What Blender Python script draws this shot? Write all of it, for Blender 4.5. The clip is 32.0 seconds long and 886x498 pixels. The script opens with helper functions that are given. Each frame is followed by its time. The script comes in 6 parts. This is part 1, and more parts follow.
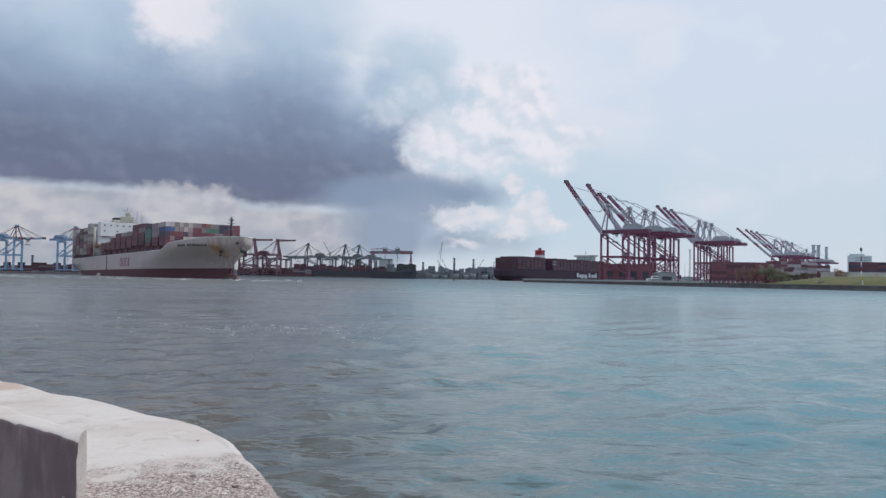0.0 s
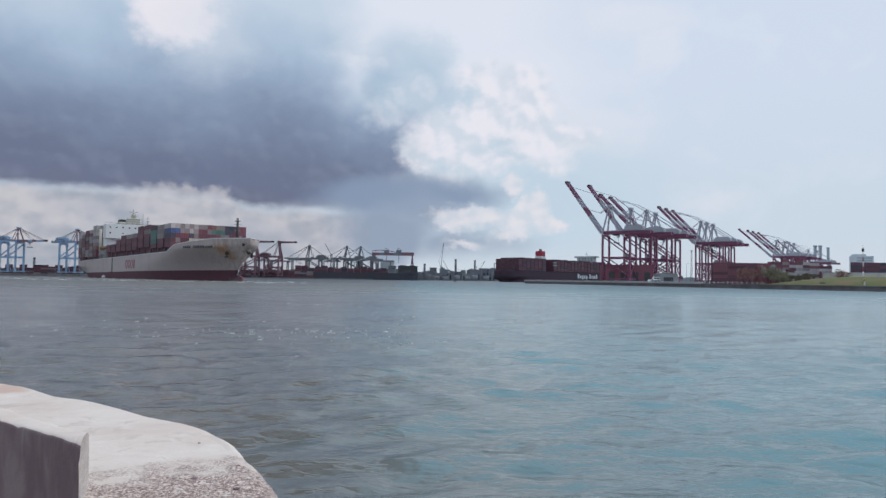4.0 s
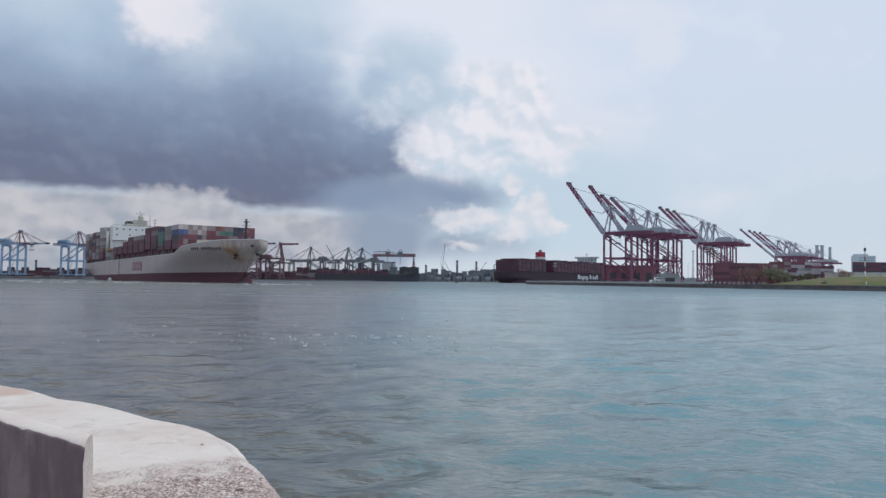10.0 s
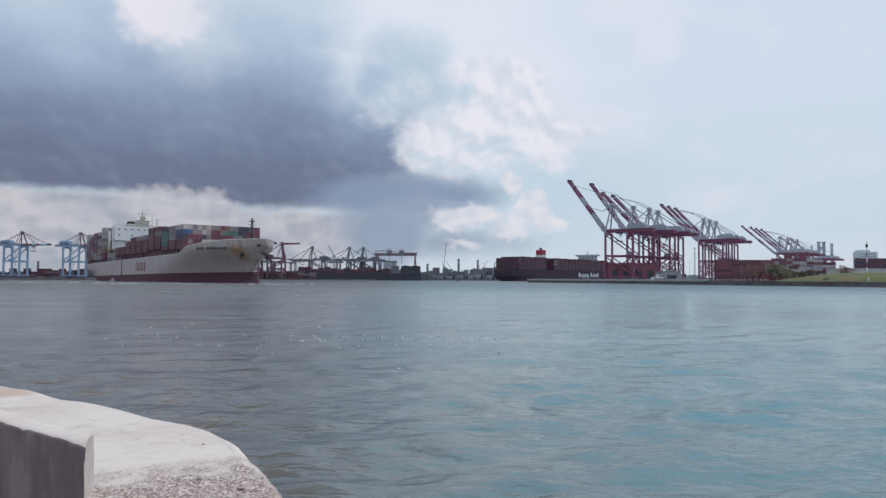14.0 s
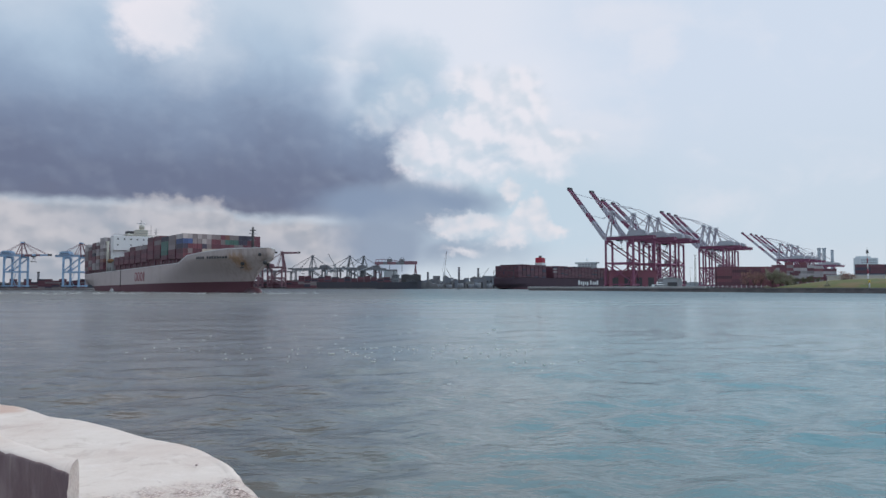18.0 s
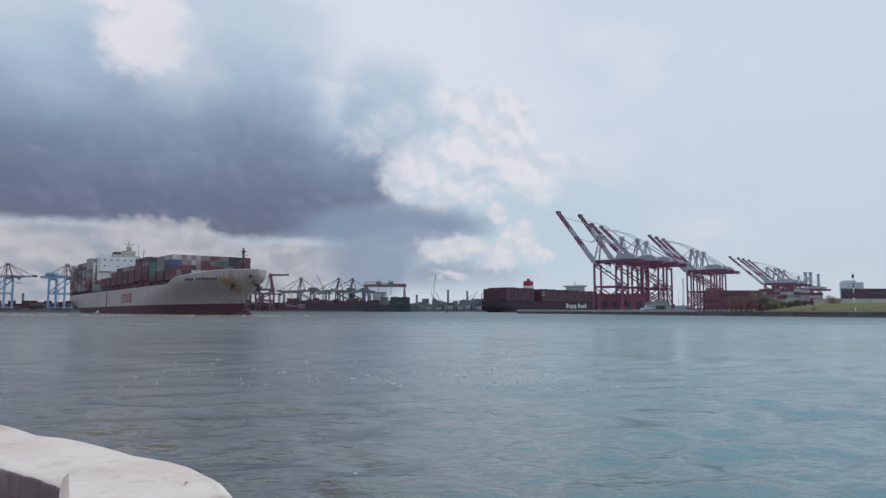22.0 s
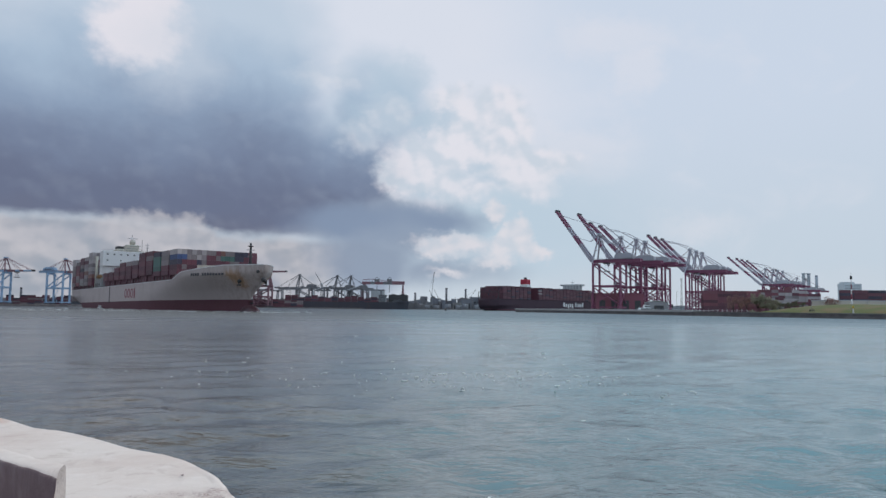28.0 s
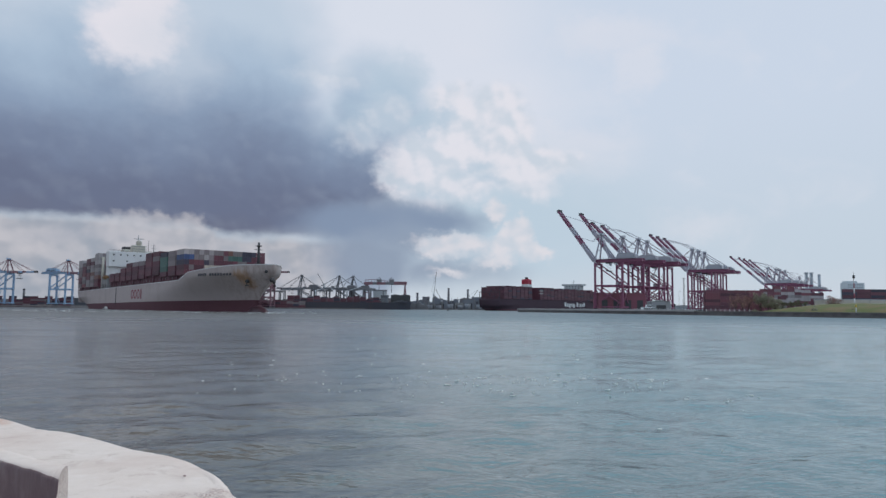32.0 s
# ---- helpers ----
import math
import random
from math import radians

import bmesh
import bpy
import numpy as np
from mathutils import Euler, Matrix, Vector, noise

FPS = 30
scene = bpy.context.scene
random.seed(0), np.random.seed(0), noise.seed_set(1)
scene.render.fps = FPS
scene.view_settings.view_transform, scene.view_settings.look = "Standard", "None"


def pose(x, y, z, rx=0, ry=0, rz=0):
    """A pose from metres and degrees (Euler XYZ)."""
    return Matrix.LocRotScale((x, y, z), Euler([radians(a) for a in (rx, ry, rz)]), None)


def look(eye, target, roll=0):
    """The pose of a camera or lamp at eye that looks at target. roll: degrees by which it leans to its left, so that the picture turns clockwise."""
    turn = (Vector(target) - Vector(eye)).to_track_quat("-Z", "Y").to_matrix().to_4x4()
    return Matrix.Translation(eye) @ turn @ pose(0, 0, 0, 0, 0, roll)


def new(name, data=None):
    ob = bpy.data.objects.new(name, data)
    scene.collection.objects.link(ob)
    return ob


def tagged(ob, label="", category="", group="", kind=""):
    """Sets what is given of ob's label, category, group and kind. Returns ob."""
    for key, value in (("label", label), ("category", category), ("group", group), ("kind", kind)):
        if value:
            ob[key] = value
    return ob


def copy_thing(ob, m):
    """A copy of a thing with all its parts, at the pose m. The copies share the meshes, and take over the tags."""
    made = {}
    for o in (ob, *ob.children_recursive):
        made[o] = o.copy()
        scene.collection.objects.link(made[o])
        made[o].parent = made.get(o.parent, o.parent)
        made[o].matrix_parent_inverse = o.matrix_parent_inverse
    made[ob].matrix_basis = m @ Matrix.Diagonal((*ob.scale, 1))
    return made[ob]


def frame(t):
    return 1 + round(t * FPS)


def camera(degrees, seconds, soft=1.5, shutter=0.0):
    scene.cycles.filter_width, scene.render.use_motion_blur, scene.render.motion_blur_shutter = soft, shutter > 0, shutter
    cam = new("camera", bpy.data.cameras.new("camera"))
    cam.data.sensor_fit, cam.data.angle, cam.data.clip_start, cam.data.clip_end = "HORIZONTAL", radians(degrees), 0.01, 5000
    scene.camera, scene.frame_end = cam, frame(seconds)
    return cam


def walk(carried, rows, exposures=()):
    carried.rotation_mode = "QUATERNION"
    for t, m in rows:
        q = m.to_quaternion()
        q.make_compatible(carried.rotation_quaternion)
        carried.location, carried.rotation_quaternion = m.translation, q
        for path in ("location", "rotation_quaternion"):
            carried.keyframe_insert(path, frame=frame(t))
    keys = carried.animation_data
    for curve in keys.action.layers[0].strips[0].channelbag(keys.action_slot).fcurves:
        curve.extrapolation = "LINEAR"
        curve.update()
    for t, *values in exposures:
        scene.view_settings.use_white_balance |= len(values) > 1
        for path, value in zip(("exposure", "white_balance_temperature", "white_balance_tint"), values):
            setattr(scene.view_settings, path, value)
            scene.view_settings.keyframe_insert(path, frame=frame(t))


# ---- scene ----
# ---------------------------------------------------------------- camera
# seconds, eye x y z, turn to the left, tilt up, lean (degrees)
PATH = [
    (0, -0.022, 0.048, 2.592, -0.348, 2.357, 0.988),
    (0.5, -0.020, 0.046, 2.591, -0.347, 2.375, 0.946),
    (1, -0.019, 0.040, 2.593, -0.357, 2.352, 0.980),
    (1.5, -0.016, 0.033, 2.597, -0.326, 2.351, 0.981),
    (2, -0.016, 0.027, 2.600, -0.286, 2.361, 0.997),
    (2.5, -0.008, 0.022, 2.598, -0.254, 2.367, 0.946),
    (3, -0.011, 0.020, 2.598, -0.296, 2.378, 0.905),
    (3.5, -0.010, 0.023, 2.600, -0.259, 2.411, 0.891),
    (5.5, -0.012, 0.018, 2.602, -0.201, 2.607, 0.774),
    (6, -0.010, 0.020, 2.600, -0.165, 2.607, 0.774),
    (6.5, -0.010, 0.020, 2.600, -0.158, 2.601, 0.764),
    (7, -0.010, 0.015, 2.602, -0.152, 2.601, 0.763),
    (7.5, -0.010, 0.010, 2.601, -0.143, 2.600, 0.767),
    (8, -0.011, 0.007, 2.600, -0.143, 2.591, 0.734),
    (8.5, -0.006, 0.007, 2.601, -0.103, 2.590, 0.742),
    (9, -0.003, 0.004, 2.601, -0.087, 2.595, 0.750),
    (9.5, -0.005, 0.001, 2.601, -0.143, 2.588, 0.707),
    (10, -0.008, 0.001, 2.603, -0.121, 2.563, 0.656),
    (10.5, -0.006, 0.002, 2.602, -0.050, 2.527, 0.582),
    (11, -0.002, -0.003, 2.600, -0.055, 2.510, 0.518),
    (11.5, -0.003, -0.008, 2.600, -0.053, 2.503, 0.471),
    (12, -0.003, -0.008, 2.601, -0.058, 2.492, 0.460),
    (12.5, -0.002, -0.003, 2.601, -0.015, 2.475, 0.446),
    (13, -0.000, 0.000, 2.600, -0.000, 2.446, 0.356),
    (13.5, -0.002, 0.003, 2.602, -0.005, 2.446, 0.353),
    (14, -0.001, 0.007, 2.600, -0.010, 2.458, 0.308),
    (14.5, -0.002, 0.019, 2.597, 0.002, 2.453, 0.255),
    (16.5, -0.009, 0.075, 2.593, 0.177, 2.590, 0.313),
    (17, -0.012, 0.105, 2.601, 0.106, 2.658, 0.176),
    (17.5, -0.009, 0.137, 2.605, 0.062, 2.759, 0.044),
    (18, -0.012, 0.166, 2.624, 0.013, 3.130, 0.003),
    (18.5, -0.022, 0.180, 2.615, -0.021, 3.896, -0.074),
    (19, -0.027, 0.184, 2.623, -0.190, 4.651, 0.030),
    (19.5, -0.034, 0.182, 2.615, -0.423, 5.062, 0.008),
    (20, -0.038, 0.169, 2.613, -0.678, 5.086, 0.154),
    (20.5, -0.037, 0.154, 2.610, -0.849, 5.103, 0.259),
    (21, -0.023, 0.139, 2.604, -0.886, 5.082, 0.327),
    (21.5, -0.020, 0.125, 2.597, -0.901, 5.043, 0.258),
    (22, -0.023, 0.114, 2.591, -0.862, 4.970, 0.172),
    (22.5, -0.018, 0.108, 2.583, -0.880, 4.846, 0.072),
    (23, -0.022, 0.101, 2.582, -0.892, 4.817, 0.163),
    (23.5, -0.016, 0.098, 2.579, -0.919, 4.768, 0.250),
    (24, -0.020, 0.103, 2.578, -0.920, 4.728, 0.364),
    (24.5, -0.016, 0.105, 2.578, -0.926, 4.687, 0.512),
    (25, -0.019, 0.112, 2.578, -0.961, 4.694, 0.601),
    (25.5, -0.020, 0.114, 2.575, -0.962, 4.719, 0.606),
    (27.5, -0.017, 0.104, 2.577, -0.961, 4.808, 0.673),
    (28, -0.015, 0.100, 2.578, -0.960, 4.808, 0.672),
    (28.5, -0.010, 0.096, 2.580, -0.892, 4.806, 0.643),
    (29, -0.011, 0.090, 2.584, -0.879, 4.827, 0.641),
    (29.5, -0.008, 0.086, 2.584, -0.896, 4.821, 0.635),
    (30, -0.007, 0.085, 2.583, -0.891, 4.819, 0.600),
    (30.5, -0.006, 0.088, 2.584, -0.864, 4.791, 0.564),
    (31, -0.009, 0.089, 2.583, -0.825, 4.801, 0.565),
    (31.5, -0.007, 0.091, 2.581, -0.808, 4.816, 0.532),
    (32, -0.006, 0.091, 2.581, -0.797, 4.817, 0.529),
]
cam = camera(64.0, 32.0)
walk(cam, [(t, pose(x, y, z, 90 + tilt, 0, turn) @ pose(0, 0, 0, 0, 0, lean)) for t, x, y, z, turn, tilt, lean in PATH],
     exposures=[(0.0, 0.05), (18.5, 0.05), (20.5, -0.06), (24.0, -0.05), (32.0, -0.04)])


# ---------------------------------------------------------------- light
def srgb(r, g, b):
    out = []
    for c in (r, g, b):
        c = c / 255
        out.append(c / 12.92 if c <= 0.04045 else ((c + 0.055) / 1.055) ** 2.4)
    return (*out, 1.0)


SUN_AZ, SUN_EL = 92.0, 58.0      # degrees to the right of +y, and up
world = bpy.data.worlds.new("sky_world")
scene.world = world
world.use_nodes = True
wt = world.node_tree
wt.nodes.clear()
w_out = wt.nodes.new("ShaderNodeOutputWorld")
w_bg = wt.nodes.new("ShaderNodeBackground")
w_sky = wt.nodes.new("ShaderNodeTexSky")
w_sky.sky_type = "NISHITA"
w_sky.sun_disc = False
w_sky.sun_elevation = radians(SUN_EL)
w_sky.sun_rotation = radians(SUN_AZ)
w_sky.dust_density = 3.0
w_sky.ozone_density = 1.5
w_bg.inputs["Strength"].default_value = 0.145
w_veil = wt.nodes.new("ShaderNodeMix")      # thin high cloud over the blue
w_veil.data_type = "RGBA"
w_veil.inputs[0].default_value = 0.55
w_veil.inputs[7].default_value = (4.7, 5.4, 6.1, 1)
wt.links.new(w_sky.outputs[0], w_veil.inputs[6])
wt.links.new(w_veil.outputs[2], w_bg.inputs["Color"])
wt.links.new(w_bg.outputs[0], w_out.inputs["Surface"])

sun = new("sun", bpy.data.lights.new("sun", "SUN"))
sun.data.energy = 2.7
sun.data.angle = radians(0.6)
sun.data.color = (1.0, 0.95, 0.88)
_az, _el = radians(SUN_AZ), radians(SUN_EL)
sun.matrix_world = look((600 * math.sin(_az) * math.cos(_el), 600 * math.cos(_az) * math.cos(_el), 600 * math.sin(_el)), (0, 0, 0))


# ---------------------------------------------------------------- node helpers
def material(name):
    m = bpy.data.materials.new(name)
    m.use_nodes = True
    t = m.node_tree
    return m, t, t.nodes["Principled BSDF"]


def val(t, sock, v):
    if isinstance(v, bpy.types.NodeSocket):
        t.links.new(v, sock)
    else:
        sock.default_value = v


def mth(t, op, a, b=0.0, c=0.0, clamp=False):
    n = t.nodes.new("ShaderNodeMath")
    n.operation = op
    n.use_clamp = clamp
    for s, v in zip(n.inputs, (a, b, c)):
        val(t, s, v)
    return n.outputs[0]


def smooth(t, x, lo, hi):
    n = t.nodes.new("ShaderNodeMapRange")
    n.interpolation_type = "SMOOTHSTEP"
    for s, v in zip(n.inputs, (x, lo, hi, 0.0, 1.0)):
        val(t, s, v)
    return n.outputs[0]


def mix(t, f, a, b, how="MIX"):
    n = t.nodes.new("ShaderNodeMix")
    n.data_type = "RGBA"
    n.blend_type = how
    val(t, n.inputs[0], f)
    val(t, n.inputs[6], a)
    val(t, n.inputs[7], b)
    return n.outputs[2]


def noise_tex(t, vec, scale, detail=4.0, rough=0.55, dist=0.0, color=False):
    n = t.nodes.new("ShaderNodeTexNoise")
    if vec is not None:
        t.links.new(vec, n.inputs["Vector"])
    n.inputs["Scale"].default_value = scale
    n.inputs["Detail"].default_value = detail
    n.inputs["Roughness"].default_value = rough
    n.inputs["Distortion"].default_value = dist
    return n.outputs[1 if color else 0]


def coord(t, kind="Object", scale=(1, 1, 1)):
    n = t.nodes.new("ShaderNodeTexCoord")
    m = t.nodes.new("ShaderNodeMapping")
    m.inputs["Scale"].default_value = scale
    t.links.new(n.outputs[kind], m.inputs["Vector"])
    return m.outputs[0]


def bump(t, bsdf, height, strength, distance):
    n = t.nodes.new("ShaderNodeBump")
    n.inputs["Strength"].default_value = strength
    n.inputs["Distance"].default_value = distance
    t.links.new(height, n.inputs["Height"])
    t.links.new(n.outputs[0], bsdf.inputs["Normal"])
    return n


def paint(name, col, rough=0.5, metal=0.0, wear=0.3, scale=0.25, dirt=(0.16, 0.10, 0.07, 1), spread=0.0, streak=(1, 1, 0.25)):
    """Weathered paint: colour varied at two scales, rust or dirt in streaks; spread varies it from piece to piece."""
    m, t, b = material(name)
    v = coord(t, "Object", streak)
    big = noise_tex(t, v, scale, 5, 0.6)
    fine = noise_tex(t, coord(t, "Object"), scale * 9, 4, 0.6)
    c = mix(t, mth(t, "MULTIPLY", smooth(t, big, 0.5, 0.78), wear), (*col[:3], 1), dirt)
    c = mix(t, mth(t, "MULTIPLY", fine, 0.22), c, (*[k * 0.62 for k in col[:3]], 1))
    if spread:
        info = t.nodes.new("ShaderNodeObjectInfo")
        hs = t.nodes.new("ShaderNodeHueSaturation")
        t.links.new(c, hs.inputs["Color"])
        t.links.new(mth(t, "MULTIPLY_ADD", info.outputs["Random"], spread, 1 - spread / 2), hs.inputs["Value"])
        c = hs.outputs[0]
    t.links.new(c, b.inputs["Base Color"])
    t.links.new(mth(t, "MULTIPLY_ADD", fine, 0.3, rough - 0.15, clamp=True), b.inputs["Roughness"])
    b.inputs["Metallic"].default_value = metal
    return m


# ---------------------------------------------------------------- materials
def sky_material():
    """Storm cloud, cumulus and pale haze, laid out by bearing and height above the horizon in degrees."""
    m = bpy.data.materials.new("cloud_sky")
    m.use_nodes = True
    t = m.node_tree
    t.nodes.clear()
    out = t.nodes.new("ShaderNodeOutputMaterial")
    uvn = t.nodes.new("ShaderNodeUVMap")
    sep = t.nodes.new("ShaderNodeSeparateXYZ")
    t.links.new(uvn.outputs[0], sep.inputs[0])
    az = mth(t, "MULTIPLY_ADD", sep.outputs[0], 160.0, -80.0)
    el = mth(t, "MULTIPLY_ADD", sep.outputs[1], 64.0, -1.0)

    def vec(stretch, da=0.0, de=0.0):
        com = t.nodes.new("ShaderNodeCombineXYZ")
        t.links.new(mth(t, "ADD", az, da), com.inputs[0])
        t.links.new(mth(t, "MULTIPLY_ADD", el, stretch, de), com.inputs[1])
        return com.outputs[0]

    def centred(n):
        return mth(t, "SUBTRACT", n, 0.5)

    v1 = vec(1.25)
    nb = centred(noise_tex(t, v1, 0.085, 5, 0.5, 0.5))
    nm = centred(noise_tex(t, v1, 0.23, 5, 0.5, 0.4))
    nf = centred(noise_tex(t, v1, 0.75, 6, 0.55, 0.3))
    nl = centred(noise_tex(t, vec(2.6), 0.22, 5, 0.5, 0.4))

    # bearings and heights stirred at three scales, so that outlines billow
    def stir(axis, kinds):
        out_ = axis
        for scale, amount, off in kinds:
            out_ = mth(t, "MULTIPLY_ADD", centred(noise_tex(t, vec(1.2, off, off * 0.7), scale, 3, 0.5)), amount, out_)
        return out_

    wa = stir(az, ((0.16, 5.0, 11.0), (0.6, 2.0, 37.0), (1.9, 0.75, 53.0)))
    we = stir(el, ((0.16, 3.2, 71.0), (0.6, 1.8, 93.0), (1.9, 0.7, 29.0)))
    sa = stir(az, ((0.12, 6.0, 17.0), (0.4, 1.6, 61.0)))
    se = stir(el, ((0.12, 3.0, 43.0), (0.4, 1.2, 83.0)))

    def lobes(rows, soft, a=None, e=None, push=None):
        """Union of ellipses (bearing, height, half width, half height), its edge soft degrees wide."""
        best = None
        for a0, e0, ra, re in rows:
            x = mth(t, "MULTIPLY", mth(t, "SUBTRACT", a or wa, a0), 1.0 / ra)
            y = mth(t, "MULTIPLY", mth(t, "SUBTRACT", e or we, e0), 1.0 / re)
            r = mth(t, "SQRT", mth(t, "MULTIPLY_ADD", x, x, mth(t, "MULTIPLY", y, y)))
            d = mth(t, "MULTIPLY", mth(t, "SUBTRACT", 1.0, r), min(ra, re))
            best = d if best is None else mth(t, "SMOOTH_MAX", best, d, 0.6)
        if push is not None:
            best = mth(t, "ADD", best, push)
        return smooth(t, best, -soft, soft)

    def over(col, mask, amount, c):
        return mix(t, mth(t, "MULTIPLY", mask, amount), col, c)

    # relief: brighter where the billow rises toward the light, high on the right
    g0 = noise_tex(t, vec(1.2), 0.38, 2.5, 0.5)
    g1 = noise_tex(t, vec(1.2, 0.45, 0.7), 0.38, 2.5, 0.5)
    relief = mth(t, "SUBTRACT", g0, g1)

    # open sky, pale, thin veils
    col = mix(t, smooth(t, el, 1, 18), srgb(197, 211, 224), srgb(204, 216, 233))
    col = over(col, smooth(t, nm, 0.0, 0.3), 0.3, srgb(223, 225, 235))
    col = over(col, lobes([(-3, 21.5, 13, 6.5), (3, 16, 9, 5)], 3.0, sa, se), 0.75, srgb(222, 226, 237))
    col = over(col, lobes([(9.5, 11.5, 6, 1.6), (12.5, 13, 4, 1.2), (16.5, 18, 1.8, 1.8), (21, 6.5, 2.5, 0.8), (15, 20.5, 4, 1.5)], 0.9), 0.38, srgb(228, 227, 235))
    # blue gap between the cumulus and the horizon
    col = over(col, lobes([(6.0, 6.5, 9.5, 4.8)], 3.2, sa, se), 0.85, srgb(188, 207, 222))
    # far haze bank
    col = over(col, mth(t, "SUBTRACT", 1.0, smooth(t, mth(t, "MULTIPLY_ADD", nl, 1.5, el), 0.8, 4.2)), 0.65, srgb(203, 212, 222))

    # the storm: dark flat base, paler and bluer upward, ragged right edge
    body = [(-25, 11.5, 21, 6.6), (-15, 7.8, 13.5, 2.6), (-23, 19, 15.5, 8.0), (-42, 15, 22, 12.0), (-3.6, 16.2, 3.4, 3.4), (-6.0, 11.0, 4.4, 4.0), (-33, 34, 28, 10), (-55, 28, 25, 18)]
    elb = mth(t, "MULTIPLY_ADD", smooth(t, az, -18.5, -15.0), 0.9, el)
    base_cut = smooth(t, mth(t, "MULTIPLY_ADD", nl, 1.3, mth(t, "MULTIPLY_ADD", nf, 0.5, elb)), 5.8, 6.9)
    storm = mth(t, "MULTIPLY", lobes(body, 1.5, sa, se), base_cut)
    hgt = mth(t, "MULTIPLY_ADD", nm, 3.5, mth(t, "MULTIPLY_ADD", nb, 4.0, mth(t, "MULTIPLY_ADD", nf, 0.5, el)))
    hgt = mth(t, "MULTIPLY_ADD", smooth(t, az, -14.0, -4.0), 1.8, hgt)
    dark = mix(t, smooth(t, hgt, 5.6, 8.0), srgb(104, 110, 133), srgb(103, 112, 138))
    for lo, hi, c in ((8.4, 12.2, srgb(119, 133, 160)), (11.5, 15.5, srgb(142, 161, 187)), (14.5, 18.5, srgb(169, 189, 211)), (17.5, 22.0, srgb(191, 206, 223))):
        dark = mix(t, smooth(t, hgt, lo, hi), dark, c)
    dark = over(dark, smooth(t, relief, -0.05, 0.25), 0.07, srgb(190, 204, 220))
    # added out of view: the storm closes overhead, warm grey to mute the water
    dark = over(dark, smooth(t, mth(t, "MULTIPLY_ADD", nm, 5.0, el), 24.5, 30.0), 1.0, srgb(136, 108, 100))
    # bright gaps added in this unseen cloud, for gleams on the water
    broken = mth(t, "MULTIPLY", smooth(t, el, 27.0, 31.0), smooth(t, mth(t, "MULTIPLY_ADD", nf, 0.5, nm), 0.07, 0.16))
    dark = over(dark, broken, 0.9, srgb(236, 232, 236))
    col = over(col, storm, 0.97, dark)
    # pale blue shoulder that leans out of the storm, with lit heads before it
    col = over(col, lobes([(-2.0, 17.3, 2.6, 2.4), (-3.8, 14.6, 4.0, 1.6), (0.2, 14.8, 1.8, 1.2)], 1.0), 0.55, srgb(182, 202, 219))
    head = mix(t, smooth(t, relief, -0.10, 0.12), srgb(197, 209, 223), srgb(219, 223, 232))
    col = over(col, lobes([(-2.5, 15.1, 1.9, 1.6), (-7.3, 17.6, 2.4, 0.7), (-5.4, 13.3, 1.8, 1.2)], 0.7), 0.5, head)

    # grey-white cloud under the storm's base, its heads cut off by it
    lowtone = mth(t, "MULTIPLY_ADD", nf, 0.15, mth(t, "MULTIPLY_ADD", nm, 0.6, relief))
    lowcol = mix(t, smooth(t, lowtone, -0.2, 0.2), srgb(153, 160, 173), srgb(182, 182, 190))
    low = mth(t, "MULTIPLY", mth(t, "SUBTRACT", 1.0, smooth(t, mth(t, "MULTIPLY_ADD", nl, 1.4, elb), 5.7, 6.6)), mth(t, "SUBTRACT", 1.0, smooth(t, mth(t, "MULTIPLY_ADD", nm, 5.0, az), -9.5, -3.5)))
    col = over(col, low, 0.9, lowcol)
    heads = [(-21.0, 5.0, 3.4, 2.15), (-17.6, 5.4, 1.5, 1.6), (-23.2, 5.2, 1.8, 1.6), (-31.5, 4.2, 5.0, 2.2), (-12.5, 3.7, 3.2, 1.3), (-8.2, 3.6, 2.0, 1.2), (-38.0, 4.6, 5.0, 2.0)]
    col = over(col, lobes(heads, 0.4), 0.65, mix(t, smooth(t, lowtone, -0.25, 0.18), srgb(170, 173, 183), srgb(199, 197, 203)))
    col = over(col, lobes([(-25.6, 5.3, 2.6, 0.5), (-14.8, 3.3, 3.5, 1.3), (-19.0, 2.2, 5.0, 0.8)], 0.8, sa, se), 0.5, srgb(160, 167, 182))

    # the tail of the storm over the middle, and the blue-grey below it
    col = over(col, lobes([(-4.6, 3.6, 4.0, 2.6), (0.8, 3.0, 4.0, 1.0), (-1.5, 5.2, 4.0, 1.3)], 1.3, sa, se), 0.9, srgb(140, 154, 176))
    # the tall cumulus
    lit = mix(t, smooth(t, mth(t, "MULTIPLY_ADD", nf, 0.25, relief), -0.17, 0.14), srgb(203, 213, 225), srgb(229, 228, 236))
    tall = [(-1.5, 10.7, 2.2, 1.9), (0.7, 11.8, 2.8, 2.2), (3.5, 13.1, 2.6, 2.7), (2.6, 16.2, 1.7, 1.2), (6.5, 11.2, 3.4, 2.0), (2.1, 9.4, 3.2, 1.2), (8.8, 11.4, 2.4, 1.5), (5.8, 14.6, 3.4, 2.4), (10.6, 11.2, 2.0, 1.1), (8.4, 9.6, 2.0, 0.8)]
    col = over(col, lobes(tall, 0.7), 0.85, lit)
    col = over(col, lobes([(0.6, 14.9, 1.5, 0.7), (3.2, 11.2, 1.1, 0.35), (0.3, 9.0, 1.3, 0.35), (4.4, 9.9, 1.6, 0.4)], 0.4), 0.6, srgb(183, 202, 219))
    col = over(col, lobes([(0.2, 7.1, 3.6, 0.95), (-5.5, 6.8, 4.6, 1.2)], 0.8, sa, se), 0.92, srgb(133, 150, 176))
